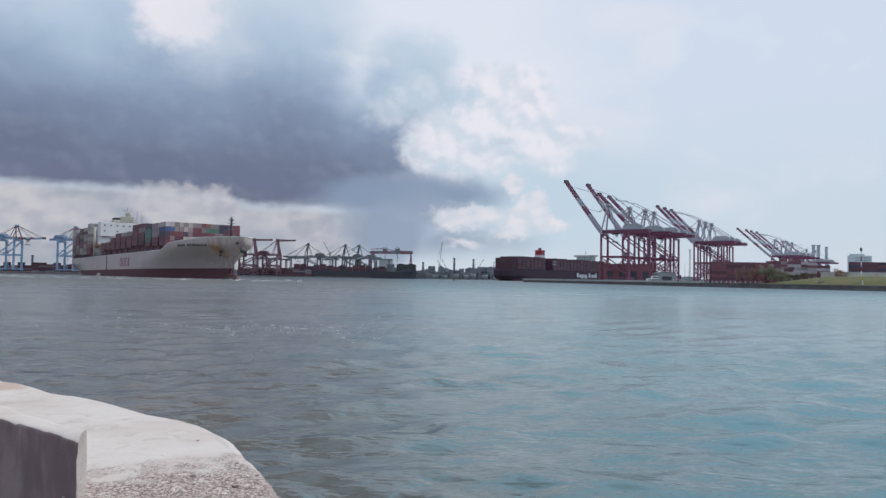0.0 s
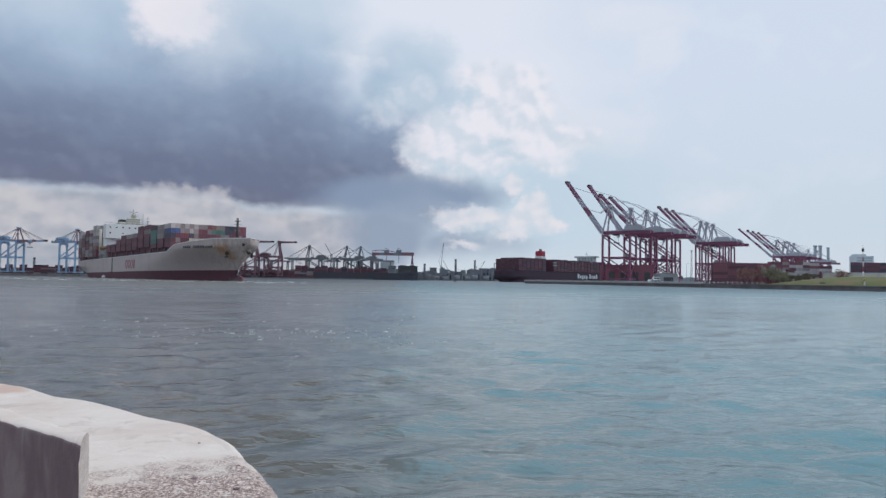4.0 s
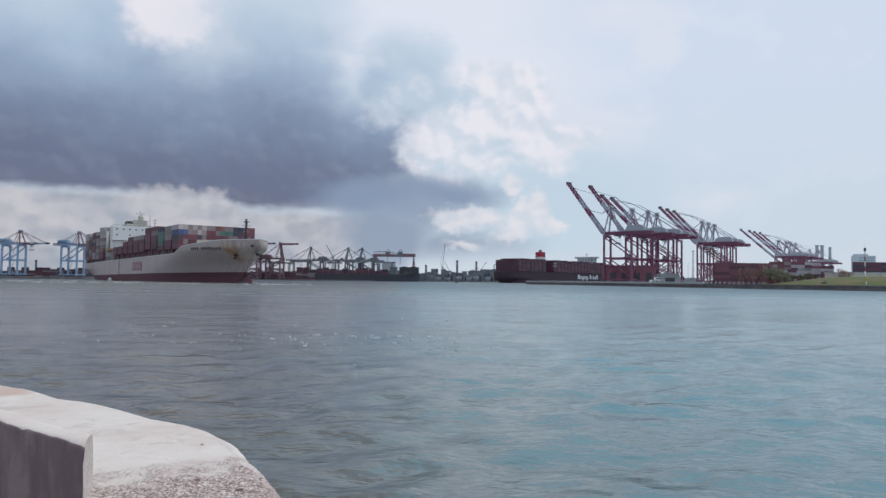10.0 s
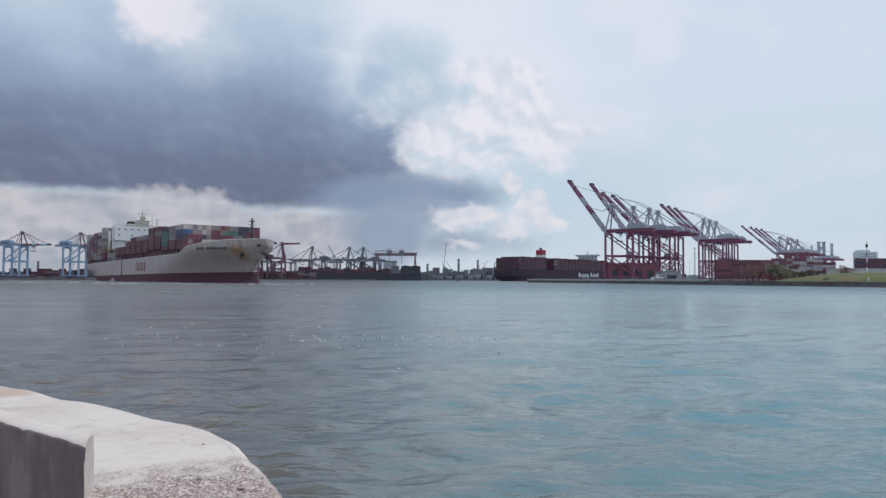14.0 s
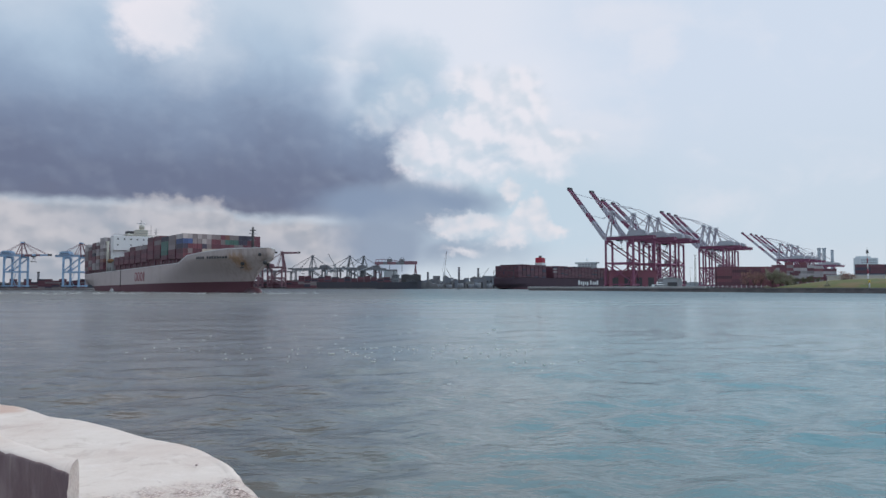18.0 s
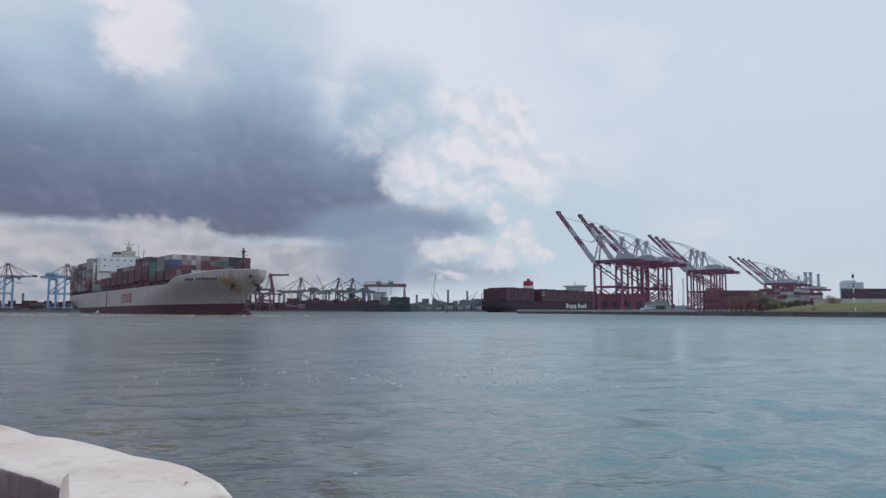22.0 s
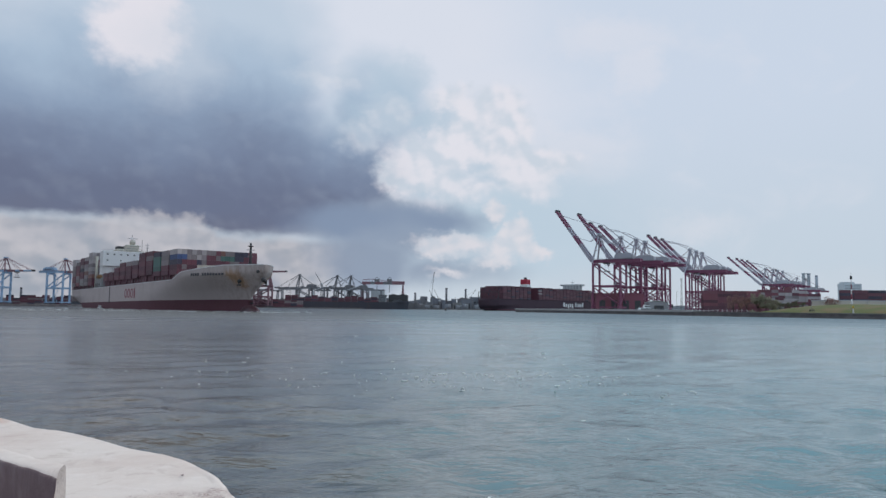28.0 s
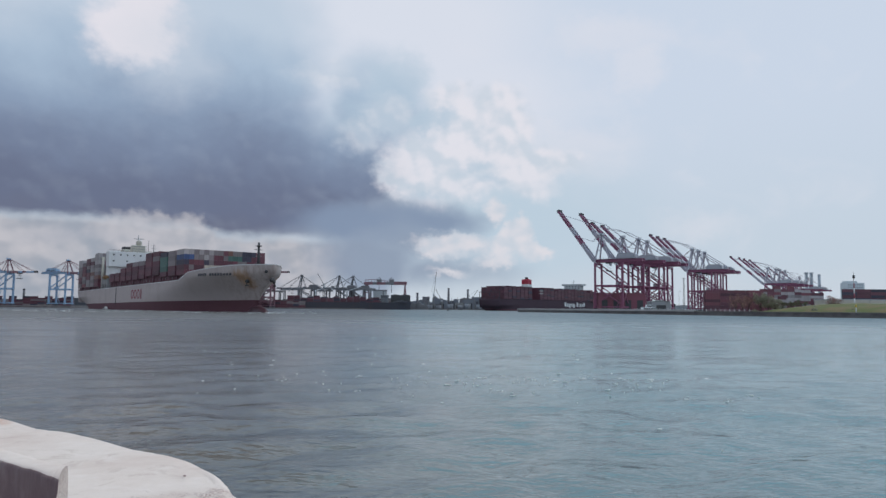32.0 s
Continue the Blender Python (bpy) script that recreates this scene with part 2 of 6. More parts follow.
    # small low cumulus toward the horizon
    fair = mix(t, smooth(t, relief, -0.2, 0.14), srgb(199, 209, 221), srgb(226, 223, 229))
    col = over(col, lobes([(2.2, 5.2, 2.7, 1.0), (0.6, 4.9, 1.4, 0.7), (5.5, 7.7, 0.85, 0.65), (7.3, 5.4, 1.7, 1.7), (6.2, 4.8, 1.4, 1.0), (8.6, 4.1, 1.8, 0.7), (5.5, 3.7, 0.9, 0.4), (2.1, 3.0, 1.2, 0.3)], 0.35), 0.85, fair)

    # bright breaks in the crown
    col = over(col, lobes([(-22.0, 19.6, 3.0, 2.3), (-21.0, 21.6, 2.6, 1.8), (-24.5, 23.4, 3.0, 2.0)], 0.9), 0.95, srgb(231, 228, 236))
    col = over(col, lobes([(-19.5, 18.8, 3.2, 3.0), (-34, 21, 5.0, 3.0)], 2.2), 0.45, srgb(207, 214, 226))
    # added out of view: clear side overhead, over-bright blue to colour the water
    clear = mth(t, "MULTIPLY", smooth(t, mth(t, "MULTIPLY_ADD", nm, 3.0, el), 23.5, 36.0), smooth(t, mth(t, "MULTIPLY_ADD", nm, 5.0, az), -5.0, 0.0))
    col = over(col, clear, 1.0, (0.73, 1.19, 1.52, 1))
    em = t.nodes.new("ShaderNodeEmission")
    t.links.new(col, em.inputs["Color"])
    tp = t.nodes.new("ShaderNodeBsdfTransparent")
    ms = t.nodes.new("ShaderNodeMixShader")
    top = mth(t, "SUBTRACT", 1.0, smooth(t, mth(t, "MULTIPLY_ADD", nb, 6.0, el), 50.0, 60.0))
    side = mth(t, "SUBTRACT", 1.0, smooth(t, mth(t, "ABSOLUTE", az), 66.0, 79.0))
    t.links.new(mth(t, "MULTIPLY", top, side), ms.inputs[0])
    t.links.new(tp.outputs[0], ms.inputs[1])
    t.links.new(em.outputs[0], ms.inputs[2])
    t.links.new(ms.outputs[0], out.inputs["Surface"])
    return m


def water_material():
    m, t, b = material("harbour_water")
    n1 = noise_tex(t, coord(t, "Object", (1.0, 1.9, 1.0)), 1.9, 3, 0.5)
    n2 = noise_tex(t, coord(t, "Object", (1.0, 1.6, 1.0)), 0.42, 4, 0.55)
    n3 = noise_tex(t, coord(t, "Object", (1.0, 3.0, 1.0)), 0.012, 3, 0.6)
    n4 = noise_tex(t, coord(t, "Object", (1.0, 1.3, 1.0)), 7.0, 3, 0.6)
    gust = smooth(t, noise_tex(t, coord(t, "Object", (1.0, 2.5, 1.0)), 0.07, 4, 0.6), 0.5, 0.68)
    n5 = noise_tex(t, coord(t, "Object", (1.0, 1.5, 1.0)), 0.11, 3, 0.5)
    h = mth(t, "MULTIPLY_ADD", n2, 1.3, mth(t, "MULTIPLY_ADD", n1, 0.46, mth(t, "MULTIPLY", n4, mth(t, "MULTIPLY_ADD", gust, 0.014, 0.003))))
    # the open fairway is choppier than the water in the lee of the wall
    sep = t.nodes.new("ShaderNodeSeparateXYZ")
    place = t.nodes.new("ShaderNodeNewGeometry")
    t.links.new(place.outputs["Position"], sep.inputs[0])
    away = smooth(t, sep.outputs[1], 20.0, 260.0)
    chop = mth(t, "MULTIPLY_ADD", away, 2.0, 1.0)
    bump(t, b, mth(t, "MULTIPLY", chop, mth(t, "MULTIPLY_ADD", n5, 2.4, h)), 1.0, 0.10)
    # light put into the colour: sunlit blue and storm-shaded grey, along a wandering line
    clear = mix(t, smooth(t, n3, 0.4, 0.65), (0.038, 0.100, 0.120, 1), (0.042, 0.111, 0.133, 1))
    storm_shade = mix(t, smooth(t, n3, 0.4, 0.65), (0.060, 0.064, 0.062, 1), (0.066, 0.071, 0.068, 1))
    wander = noise_tex(t, place.outputs["Position"], 0.03, 4, 0.6)
    line = mth(t, "MULTIPLY_ADD", mth(t, "SUBTRACT", wander, 0.5), 26.0, mth(t, "MULTIPLY_ADD", sep.outputs[1], 0.06, sep.outputs[0]))
    c = mix(t, smooth(t, line, -8.0, 9.0), storm_shade, clear)
    t.links.new(c, b.inputs["Base Color"])
    lane = smooth(t, noise_tex(t, coord(t, "Object", (1.0, 4.0, 1.0)), 0.03, 5, 0.65), 0.42, 0.62)
    # ripples too small to see far out blur the mirror
    t.links.new(mth(t, "MULTIPLY_ADD", away, 0.24, mth(t, "MULTIPLY_ADD", lane, 0.08, 0.12)), b.inputs["Roughness"])
    b.inputs["IOR"].default_value = 1.6
    return m


def concrete_material(name="bleached_concrete", wear=0.92):
    """Sun-bleached cast concrete, smooth inland and worn to bare gravel toward the end of the wall."""
    m, t, b = material(name)
    v = coord(t, "Object")
    big = noise_tex(t, v, 1.1, 6, 0.6, 0.4)
    mid = noise_tex(t, v, 5.0, 6, 0.65)
    fine = noise_tex(t, v, 60.0, 4, 0.7)
    vor = t.nodes.new("ShaderNodeTexVoronoi")
    vor.inputs["Scale"].default_value = 52.0
    stir = t.nodes.new("ShaderNodeVectorMath")
    stir.operation = "MULTIPLY_ADD"
    stir.inputs[1].default_value = (0.05, 0.05, 0.05)
    t.links.new(noise_tex(t, v, 24.0, 4, 0.65, color=True), stir.inputs[0])
    t.links.new(v, stir.inputs[2])
    t.links.new(stir.outputs[0], vor.inputs["Vector"])
    sep = t.nodes.new("ShaderNodeSeparateXYZ")
    t.links.new(v, sep.inputs[0])
    worn = smooth(t, mth(t, "MULTIPLY_ADD", mth(t, "SUBTRACT", mid, 0.5), 2.6,
                         mth(t, "MULTIPLY_ADD", sep.outputs[0], 0.75, mth(t, "MULTIPLY", sep.outputs[1], -1.0))), -5.0, -4.35)
    c = mix(t, smooth(t, big, 0.35, 0.7), (0.44, 0.415, 0.405, 1), (0.36, 0.31, 0.295, 1))
    c = mix(t, mth(t, "MULTIPLY", smooth(t, mid, 0.5, 0.7), 0.5), c, (0.475, 0.46, 0.46, 1))
    grav = mix(t, smooth(t, vor.outputs["Distance"], 0.1, 0.6), (0.62, 0.53, 0.50, 1), (0.12, 0.08, 0.08, 1))
    grav = mix(t, smooth(t, fine, 0.44, 0.66), grav, (0.52, 0.45, 0.43, 1))
    grav = mix(t, smooth(t, noise_tex(t, v, 17.0, 5, 0.65), 0.56, 0.68), grav, (0.56, 0.52, 0.51, 1))
    pits = t.nodes.new("ShaderNodeTexVoronoi")
    pits.inputs["Scale"].default_value = 19.0
    t.links.new(v, pits.inputs["Vector"])
    pit = mth(t, "MULTIPLY", mth(t, "SUBTRACT", 1.0, smooth(t, pits.outputs["Distance"], 0.12, 0.34)), smooth(t, noise_tex(t, v, 7.0, 4, 0.6), 0.48, 0.60))
    grav = mix(t, mth(t, "MULTIPLY", pit, 0.75), grav, (0.16, 0.11, 0.11, 1))
    c = mix(t, mth(t, "MULTIPLY", worn, wear), c, grav)
    # pinkish lichen on the far end, thin grey runs of dirt
    lx = mth(t, "DIVIDE", mth(t, "ADD", sep.outputs[0], 4.1), 0.6)
    ly = mth(t, "DIVIDE", mth(t, "SUBTRACT", sep.outputs[1], 6.15), 0.40)
    lr = mth(t, "MULTIPLY_ADD", mth(t, "SUBTRACT", mid, 0.5), 2.2, mth(t, "ADD", mth(t, "MULTIPLY", lx, lx), mth(t, "MULTIPLY", ly, ly)))
    c = mix(t, mth(t, "MULTIPLY", mth(t, "SUBTRACT", 1.0, smooth(t, lr, 0.5, 1.2)), 0.7), c, (0.33, 0.235, 0.20, 1))
    c = mix(t, mth(t, "MULTIPLY", smooth(t, noise_tex(t, v, 2.6, 7, 0.7, 1.2), 0.54, 0.66), 0.42), c, (0.27, 0.235, 0.22, 1))
    t.links.new(c, b.inputs["Base Color"])
    b.inputs["Roughness"].default_value = 0.9
    h = mth(t, "ADD", mth(t, "MULTIPLY", mid, 0.25),
            mth(t, "MULTIPLY", mth(t, "SUBTRACT", mth(t, "ADD", vor.outputs["Distance"], fine), mth(t, "MULTIPLY", pit, 1.2)), mth(t, "MULTIPLY_ADD", worn, 0.9 * wear, 0.06)))
    bump(t, b, h, 0.8, 0.02)
    return m


def stained_shaded_concrete():
    m, t, b = material("stained_shaded_concrete")
    v = coord(t, "Object")
    run = noise_tex(t, coord(t, "Object", (1.6, 1.6, 0.55)), 2.6, 6, 0.62, 0.4)
    drip = noise_tex(t, coord(t, "Object", (9.0, 9.0, 0.5)), 1.8, 4, 0.6)
    mid = noise_tex(t, v, 9.0, 7, 0.68)
    # stains over a base colour darkened to stand for the face's shade
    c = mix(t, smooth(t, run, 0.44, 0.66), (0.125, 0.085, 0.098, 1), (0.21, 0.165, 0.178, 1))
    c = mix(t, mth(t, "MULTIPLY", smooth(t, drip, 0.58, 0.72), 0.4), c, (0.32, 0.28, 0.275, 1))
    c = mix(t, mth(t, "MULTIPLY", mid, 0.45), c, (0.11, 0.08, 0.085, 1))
    t.links.new(c, b.inputs["Base Color"])
    b.inputs["Roughness"].default_value = 0.88
    bump(t, b, mth(t, "MULTIPLY_ADD", run, 0.5, mid), 0.7, 0.02)
    return m


def ground_material(name, a, b_, scale=0.05, rough=0.9):
    m, t, b = material(name)
    v = coord(t, "Object")
    n = noise_tex(t, v, scale, 6, 0.6)
    f = noise_tex(t, v, scale * 20, 5, 0.65)
    c = mix(t, smooth(t, n, 0.38, 0.64), (*a, 1), (*b_, 1))
    c = mix(t, mth(t, "MULTIPLY", f, 0.35), c, (*[k * 0.5 for k in a], 1))
    t.links.new(c, b.inputs["Base Color"])
    b.inputs["Roughness"].default_value = rough
    bump(t, b, f, 0.5, 0.05)
    return m


def hull_paint():
    """Light grey ship paint: faint streaks all over, a rust bloom below the anchor gear."""
    m = paint("grey_hull_paint", (0.52, 0.445, 0.435), 0.45, wear=0.28, scale=0.06)
    t = m.node_tree
    b = t.nodes["Principled BSDF"]
    old = b.inputs["Base Color"].links[0].from_socket
    v = coord(t, "Object")
    sep = t.nodes.new("ShaderNodeSeparateXYZ")
    t.links.new(v, sep.inputs[0])
    run = noise_tex(t, coord(t, "Object", (1, 1, 0.22)), 0.55, 5, 0.6)
    x = mth(t, "DIVIDE", mth(t, "SUBTRACT", sep.outputs[0], 128.5), 5.5)
    z = mth(t, "DIVIDE", mth(t, "SUBTRACT", sep.outputs[2], 15.4), 5.4)
    r = mth(t, "ADD", mth(t, "MULTIPLY", x, x), mth(t, "MULTIPLY", z, z))
    bloom = mth(t, "SUBTRACT", 1.0, smooth(t, mth(t, "MULTIPLY_ADD", run, -2.6, r), -1.35, -0.2))
    c = mix(t, mth(t, "MULTIPLY", bloom, 0.8), old, (0.46, 0.25, 0.11, 1))
    fore = mth(t, "MULTIPLY", smooth(t, sep.outputs[0], 100, 134), smooth(t, run, 0.40, 0.68))
    c = mix(t, mth(t, "MULTIPLY", fore, 0.6), c, (0.29, 0.21, 0.17, 1))
    t.links.new(c, b.inputs["Base Color"])
    return m


M_SKY = sky_material()
M_WATER = water_material()
M_CONC = concrete_material()
M_CONC2 = concrete_material("cast_concrete", 0.0)
M_CHIPPED = concrete_material("chipped_concrete", 0.3)
M_STAIN_SHADE = stained_shaded_concrete()
M_QUAY = ground_material("quay_concrete", (0.24, 0.22, 0.21), (0.33, 0.31, 0.29))
M_QWALL = ground_material("wet_quay_wall", (0.18, 0.155, 0.155), (0.26, 0.23, 0.225), 0.2)
M_GRASS = ground_material("dry_grass", (0.165, 0.165, 0.045), (0.26, 0.165, 0.075), 0.09)
# woods lifted to blue-grey, with the distance haze in the colour
M_HILL = ground_material("hazed_wooded_hill", (0.055, 0.058, 0.066), (0.075, 0.078, 0.084), 0.02)
# pale blue-grey carries the haze of four kilometres in the colour
M_HAZED_RIDGE = ground_material("hazed_ridge", (0.16, 0.19, 0.22), (0.2, 0.23, 0.26), 0.004)
M_COPING = ground_material("pale_coping_stone", (0.50, 0.47, 0.46), (0.60, 0.57, 0.55), 0.2)
M_HULL = hull_paint()
M_BOOT = paint("red_antifouling", (0.135, 0.050, 0.066), 0.75, wear=0.5, scale=0.08, dirt=(0.09, 0.04, 0.04, 1))
M_RUST = paint("rust", (0.27, 0.15, 0.07), 0.85, wear=0.6, scale=0.3)
M_WHITE = paint("white_paint", (0.78, 0.78, 0.78), 0.45, wear=0.18, scale=0.2)
M_CREAM = paint("cream_paint", (0.58, 0.54, 0.46), 0.5, wear=0.3, scale=0.3)
M_DGREY = paint("dark_steel", (0.06, 0.06, 0.065), 0.6, wear=0.3)
M_STEEL = paint("grey_steel", (0.25, 0.255, 0.26), 0.5, metal=0.2, wear=0.4)
M_LOGO = paint("red_mark_paint", (0.42, 0.03, 0.06), 0.5, wear=0.15)
M_MARK = paint("dull_red_mark_paint", (0.30, 0.06, 0.09), 0.55, wear=0.3)
M_NAME = paint("dark_letter_paint", (0.05, 0.05, 0.06), 0.5, wear=0.1)
M_RED = paint("red_crane_paint", (0.27, 0.085, 0.15), 0.5, wear=0.35, scale=0.12, dirt=(0.20, 0.06, 0.06, 1))
M_CWHITE = paint("white_crane_paint", (0.44, 0.40, 0.455), 0.5, wear=0.3, scale=0.12, dirt=(0.35, 0.28, 0.26, 1))
M_SILVER = paint("silver_crane_paint", (0.43, 0.42, 0.46), 0.45, metal=0.1, wear=0.3, scale=0.12)
M_BLUE = paint("light_blue_crane_paint", (0.32, 0.48, 0.68), 0.5, wear=0.3, scale=0.12, dirt=(0.12, 0.16, 0.2, 1))
M_DRED = paint("dull_maroon_crane_paint", (0.25, 0.13, 0.16), 0.6, wear=0.35, scale=0.12)
M_HAZYSTEEL = paint("weathered_grey_crane_paint", (0.20, 0.205, 0.225), 0.6, wear=0.3, scale=0.1)
M_GLASS = paint("dark_window_glass", (0.02, 0.025, 0.03), 0.12, wear=0.0)
# black lifted toward mauve, putting haze into the hull colour
M_BLACKHULL = paint("hazed_black_hull_paint", (0.075, 0.042, 0.058), 0.85, wear=0.35, scale=0.06, dirt=(0.10, 0.05, 0.05, 1))
# far ship's dark paint, likewise raised and purpled for haze
M_TEALHULL = paint("hazed_green_hull_paint", (0.072, 0.068, 0.086), 0.7, wear=0.35, scale=0.06)
BOX_PAINTS = [paint("container_" + n, c, 0.55, wear=0.4, scale=0.35, spread=0.45, dirt=(0.12, 0.075, 0.08, 1)) for n, c in (
    ("maroon", (0.15, 0.052, 0.072)), ("red", (0.19, 0.060, 0.078)), ("grey", (0.24, 0.205, 0.215)), ("white", (0.38, 0.345, 0.35)),
    ("green", (0.08, 0.17, 0.15)), ("blue", (0.06, 0.10, 0.24)), ("rust_brown", (0.20, 0.10, 0.085)), ("navy", (0.05, 0.047, 0.075)), ("dark_maroon", (0.115, 0.042, 0.060)))]
def leaf_paint(name, a, b_):
    """Thin leaves that let some light through, colour varied clump by clump."""
    m, t, b = material(name)
    g = t.nodes.new("ShaderNodeNewGeometry")
    c = mix(t, g.outputs["Random Per Island"], (*a, 1), (*b_, 1))
    t.links.new(c, b.inputs["Base Color"])
    b.inputs["Roughness"].default_value = 0.7
    tl = t.nodes.new("ShaderNodeBsdfTranslucent")
    t.links.new(c, tl.inputs["Color"])
    ms = t.nodes.new("ShaderNodeMixShader")
    ms.inputs[0].default_value = 0.5
    t.links.new(b.outputs[0], ms.inputs[1])
    t.links.new(tl.outputs[0], ms.inputs[2])
    t.links.new(ms.outputs[0], t.nodes["Material Output"].inputs["Surface"])
    return m


M_LEAF = leaf_paint("green_leaves", (0.23, 0.215, 0.14), (0.41, 0.375, 0.28))
M_LEAF_DARK = leaf_paint("dark_green_leaves", (0.07, 0.08, 0.045), (0.17, 0.17, 0.09))
M_LEAF_DRY = leaf_paint("reddish_dry_leaves", (0.24, 0.11, 0.10), (0.36, 0.22, 0.16))
M_BARK = paint("bark", (0.10, 0.075, 0.06), 0.9, wear=0.5, scale=2.0)
M_BRICK = paint("dull_red_cladding", (0.25, 0.082, 0.112), 0.7, wear=0.35, scale=0.1)
M_PALE = paint("pale_cladding", (0.5, 0.52, 0.54), 0.6, wear=0.3, scale=0.08)
M_CHIM = paint("chimney_concrete", (0.20, 0.20, 0.22), 0.8, wear=0.3, scale=0.05)
# window colour paled to imitate haze over the distance
M_TOWERGLASS = paint("haze_paled_glass", (0.34, 0.40, 0.46), 0.3, wear=0.1)
# steel tinted pale blue as if seen through haze
M_LATTICE = paint("hazy_blue_steel", (0.36, 0.43, 0.50), 0.6, wear=0.15)
M_TOWERWALL = paint("pale_blue_cladding", (0.58, 0.66, 0.72), 0.5, wear=0.1)
# cladding lightened toward blue, so that far haze sits in the paint
M_SHED = paint("hazed_blue_grey_cladding", (0.20, 0.22, 0.26), 0.75, wear=0.35, scale=0.05)
M_TANK = paint("dull_tank_paint", (0.27, 0.29, 0.32), 0.6, wear=0.35, scale=0.1)
# darker copy of the antifouling: wet, and toned down to stand for shade
M_WETBOOT_SHADE = paint("wet_shaded_antifouling", (0.072, 0.028, 0.037), 0.35, wear=0.5, scale=0.2, dirt=(0.05, 0.03, 0.03, 1))
# white of real foam, and of the flecks that imitate sun glitter
M_FOAM_GLINT = paint("foam", (0.75, 0.78, 0.78), 0.9, wear=0.2, scale=1.0)


# ---------------------------------------------------------------- geometry helpers
def link(name, mesh, parent=None, m=None, label=""):
    ob = new(name, mesh)
    if parent is not None:
        ob.parent = parent
    if m is not None:
        ob.matrix_basis = m
    if label:
        ob["label"] = label
    return ob


def to_mesh(name, bm, mat, smooth_faces=False):
    me = bpy.data.meshes.new(name)
    bmesh.ops.recalc_face_normals(bm, faces=bm.faces)
    for f in bm.faces:
        f.smooth = smooth_faces
    bm.to_mesh(me)
    bm.free()
    me.materials.append(mat)
    return me


def part(name, bm, mat, parent, label="", smooth_faces=False):
    return link(name, to_mesh(name, bm, mat, smooth_faces), parent, None, label)


def thing(name, label, category, group="", kind="", m=None):
    ob = new(name)
    ob.empty_display_size = 1
    if m is not None:
        ob.matrix_basis = m
    return tagged(ob, label, category, group, kind)


def quad_prism(bm, ring_a, ring_b):
    va = [bm.verts.new(p) for p in ring_a]
    vb = [bm.verts.new(p) for p in ring_b]
    n = len(va)
    for i in range(n):
        bm.faces.new((va[i], va[(i + 1) % n], vb[(i + 1) % n], vb[i]))
    bm.faces.new(list(reversed(va)))
    bm.faces.new(vb)


def box(bm, x0, x1, y0, y1, z0, z1, c=0.0):
    """A block between these limits, its upright and upper edges chamfered by c."""
    if c <= 0:
        ring = [(x0, y0), (x1, y0), (x1, y1), (x0, y1)]
        quad_prism(bm, [(x, y, z0) for x, y in ring], [(x, y, z1) for x, y in ring])
        return
    ring = [(x0 + c, y0), (x1 - c, y0), (x1, y0 + c), (x1, y1 - c), (x1 - c, y1), (x0 + c, y1), (x0, y1 - c), (x0, y0 + c)]
    low = [bm.verts.new((x, y, z0)) for x, y in ring]
    mid = [bm.verts.new((x, y, z1 - c)) for x, y in ring]
    cx, cy = (x0 + x1) / 2, (y0 + y1) / 2
    fx, fy = 1 - 2 * c / max(x1 - x0, 1e-6), 1 - 2 * c / max(y1 - y0, 1e-6)
    top = [bm.verts.new((cx + (x - cx) * fx, cy + (y - cy) * fy, z1)) for x, y in ring]
    for a, b in ((low, mid), (mid, top)):
        for i in range(8):
            bm.faces.new((a[i], a[(i + 1) % 8], b[(i + 1) % 8], b[i]))
    bm.faces.new(list(reversed(low)))
    bm.faces.new(top)


def beam(bm, p, q, w, h=None, w2=None):
    """A rectangular bar from p to q; w across, h in the upright plane."""
    p, q = Vector(p), Vector(q)
    h = w if h is None else h
    d = (q - p).normalized()
    side = d.cross(Vector((0, 0, 1)))
    side = Vector((1, 0, 0)) if side.length < 1e-4 else side.normalized()
    up = side.cross(d)
    k = 1.0 if w2 is None else w2 / w
    def ring(o, s):
        return [o + side * (a * w / 2 * s) + up * (b * h / 2 * s) for a, b in ((-1, -1), (1, -1), (1, 1), (-1, 1))]
    quad_prism(bm, ring(p, 1.0), ring(q, k))


def tube(bm, p, q, r, r2=None, n=8):
    p, q = Vector(p), Vector(q)
    r2 = r if r2 is None else r2
    d = (q - p).normalized()
    side = d.cross(Vector((0, 0, 1)))
    side = Vector((1, 0, 0)) if side.length < 1e-4 else side.normalized()
    up = side.cross(d)
    dirs = [side * math.cos(2 * math.pi * i / n) + up * math.sin(2 * math.pi * i / n) for i in range(n)]
    quad_prism(bm, [p + e * r for e in dirs], [q + e * r2 for e in dirs])


def piece(name, mat, parent, fn, label="", smooth_faces=False):
    """A part made by fn(bm)."""
    bm = bmesh.new()
    fn(bm)
    return part(name, bm, mat, parent, label, smooth_faces)


def bar(name, mat, parent, p, q, w, h=None, label=""):
    return piece(name, mat, parent, lambda bm: beam(bm, p, q, w, h), label)


def block(name, mat, parent, x0, x1, y0, y1, z0, z1, c=0.0, label=""):
    return piece(name, mat, parent, lambda bm: box(bm, x0, x1, y0, y1, z0, z1, c), label)


def pipe(name, mat, parent, p, q, r, r2=None, n=8, label=""):
    return piece(name, mat, parent, lambda bm: tube(bm, p, q, r, r2, n), label, True)


def at_px(px, d):
    """Sideways place of a bearing counted along the picture's width, at d metres ahead."""
    return (px - 784.0) / 1254.66 * d


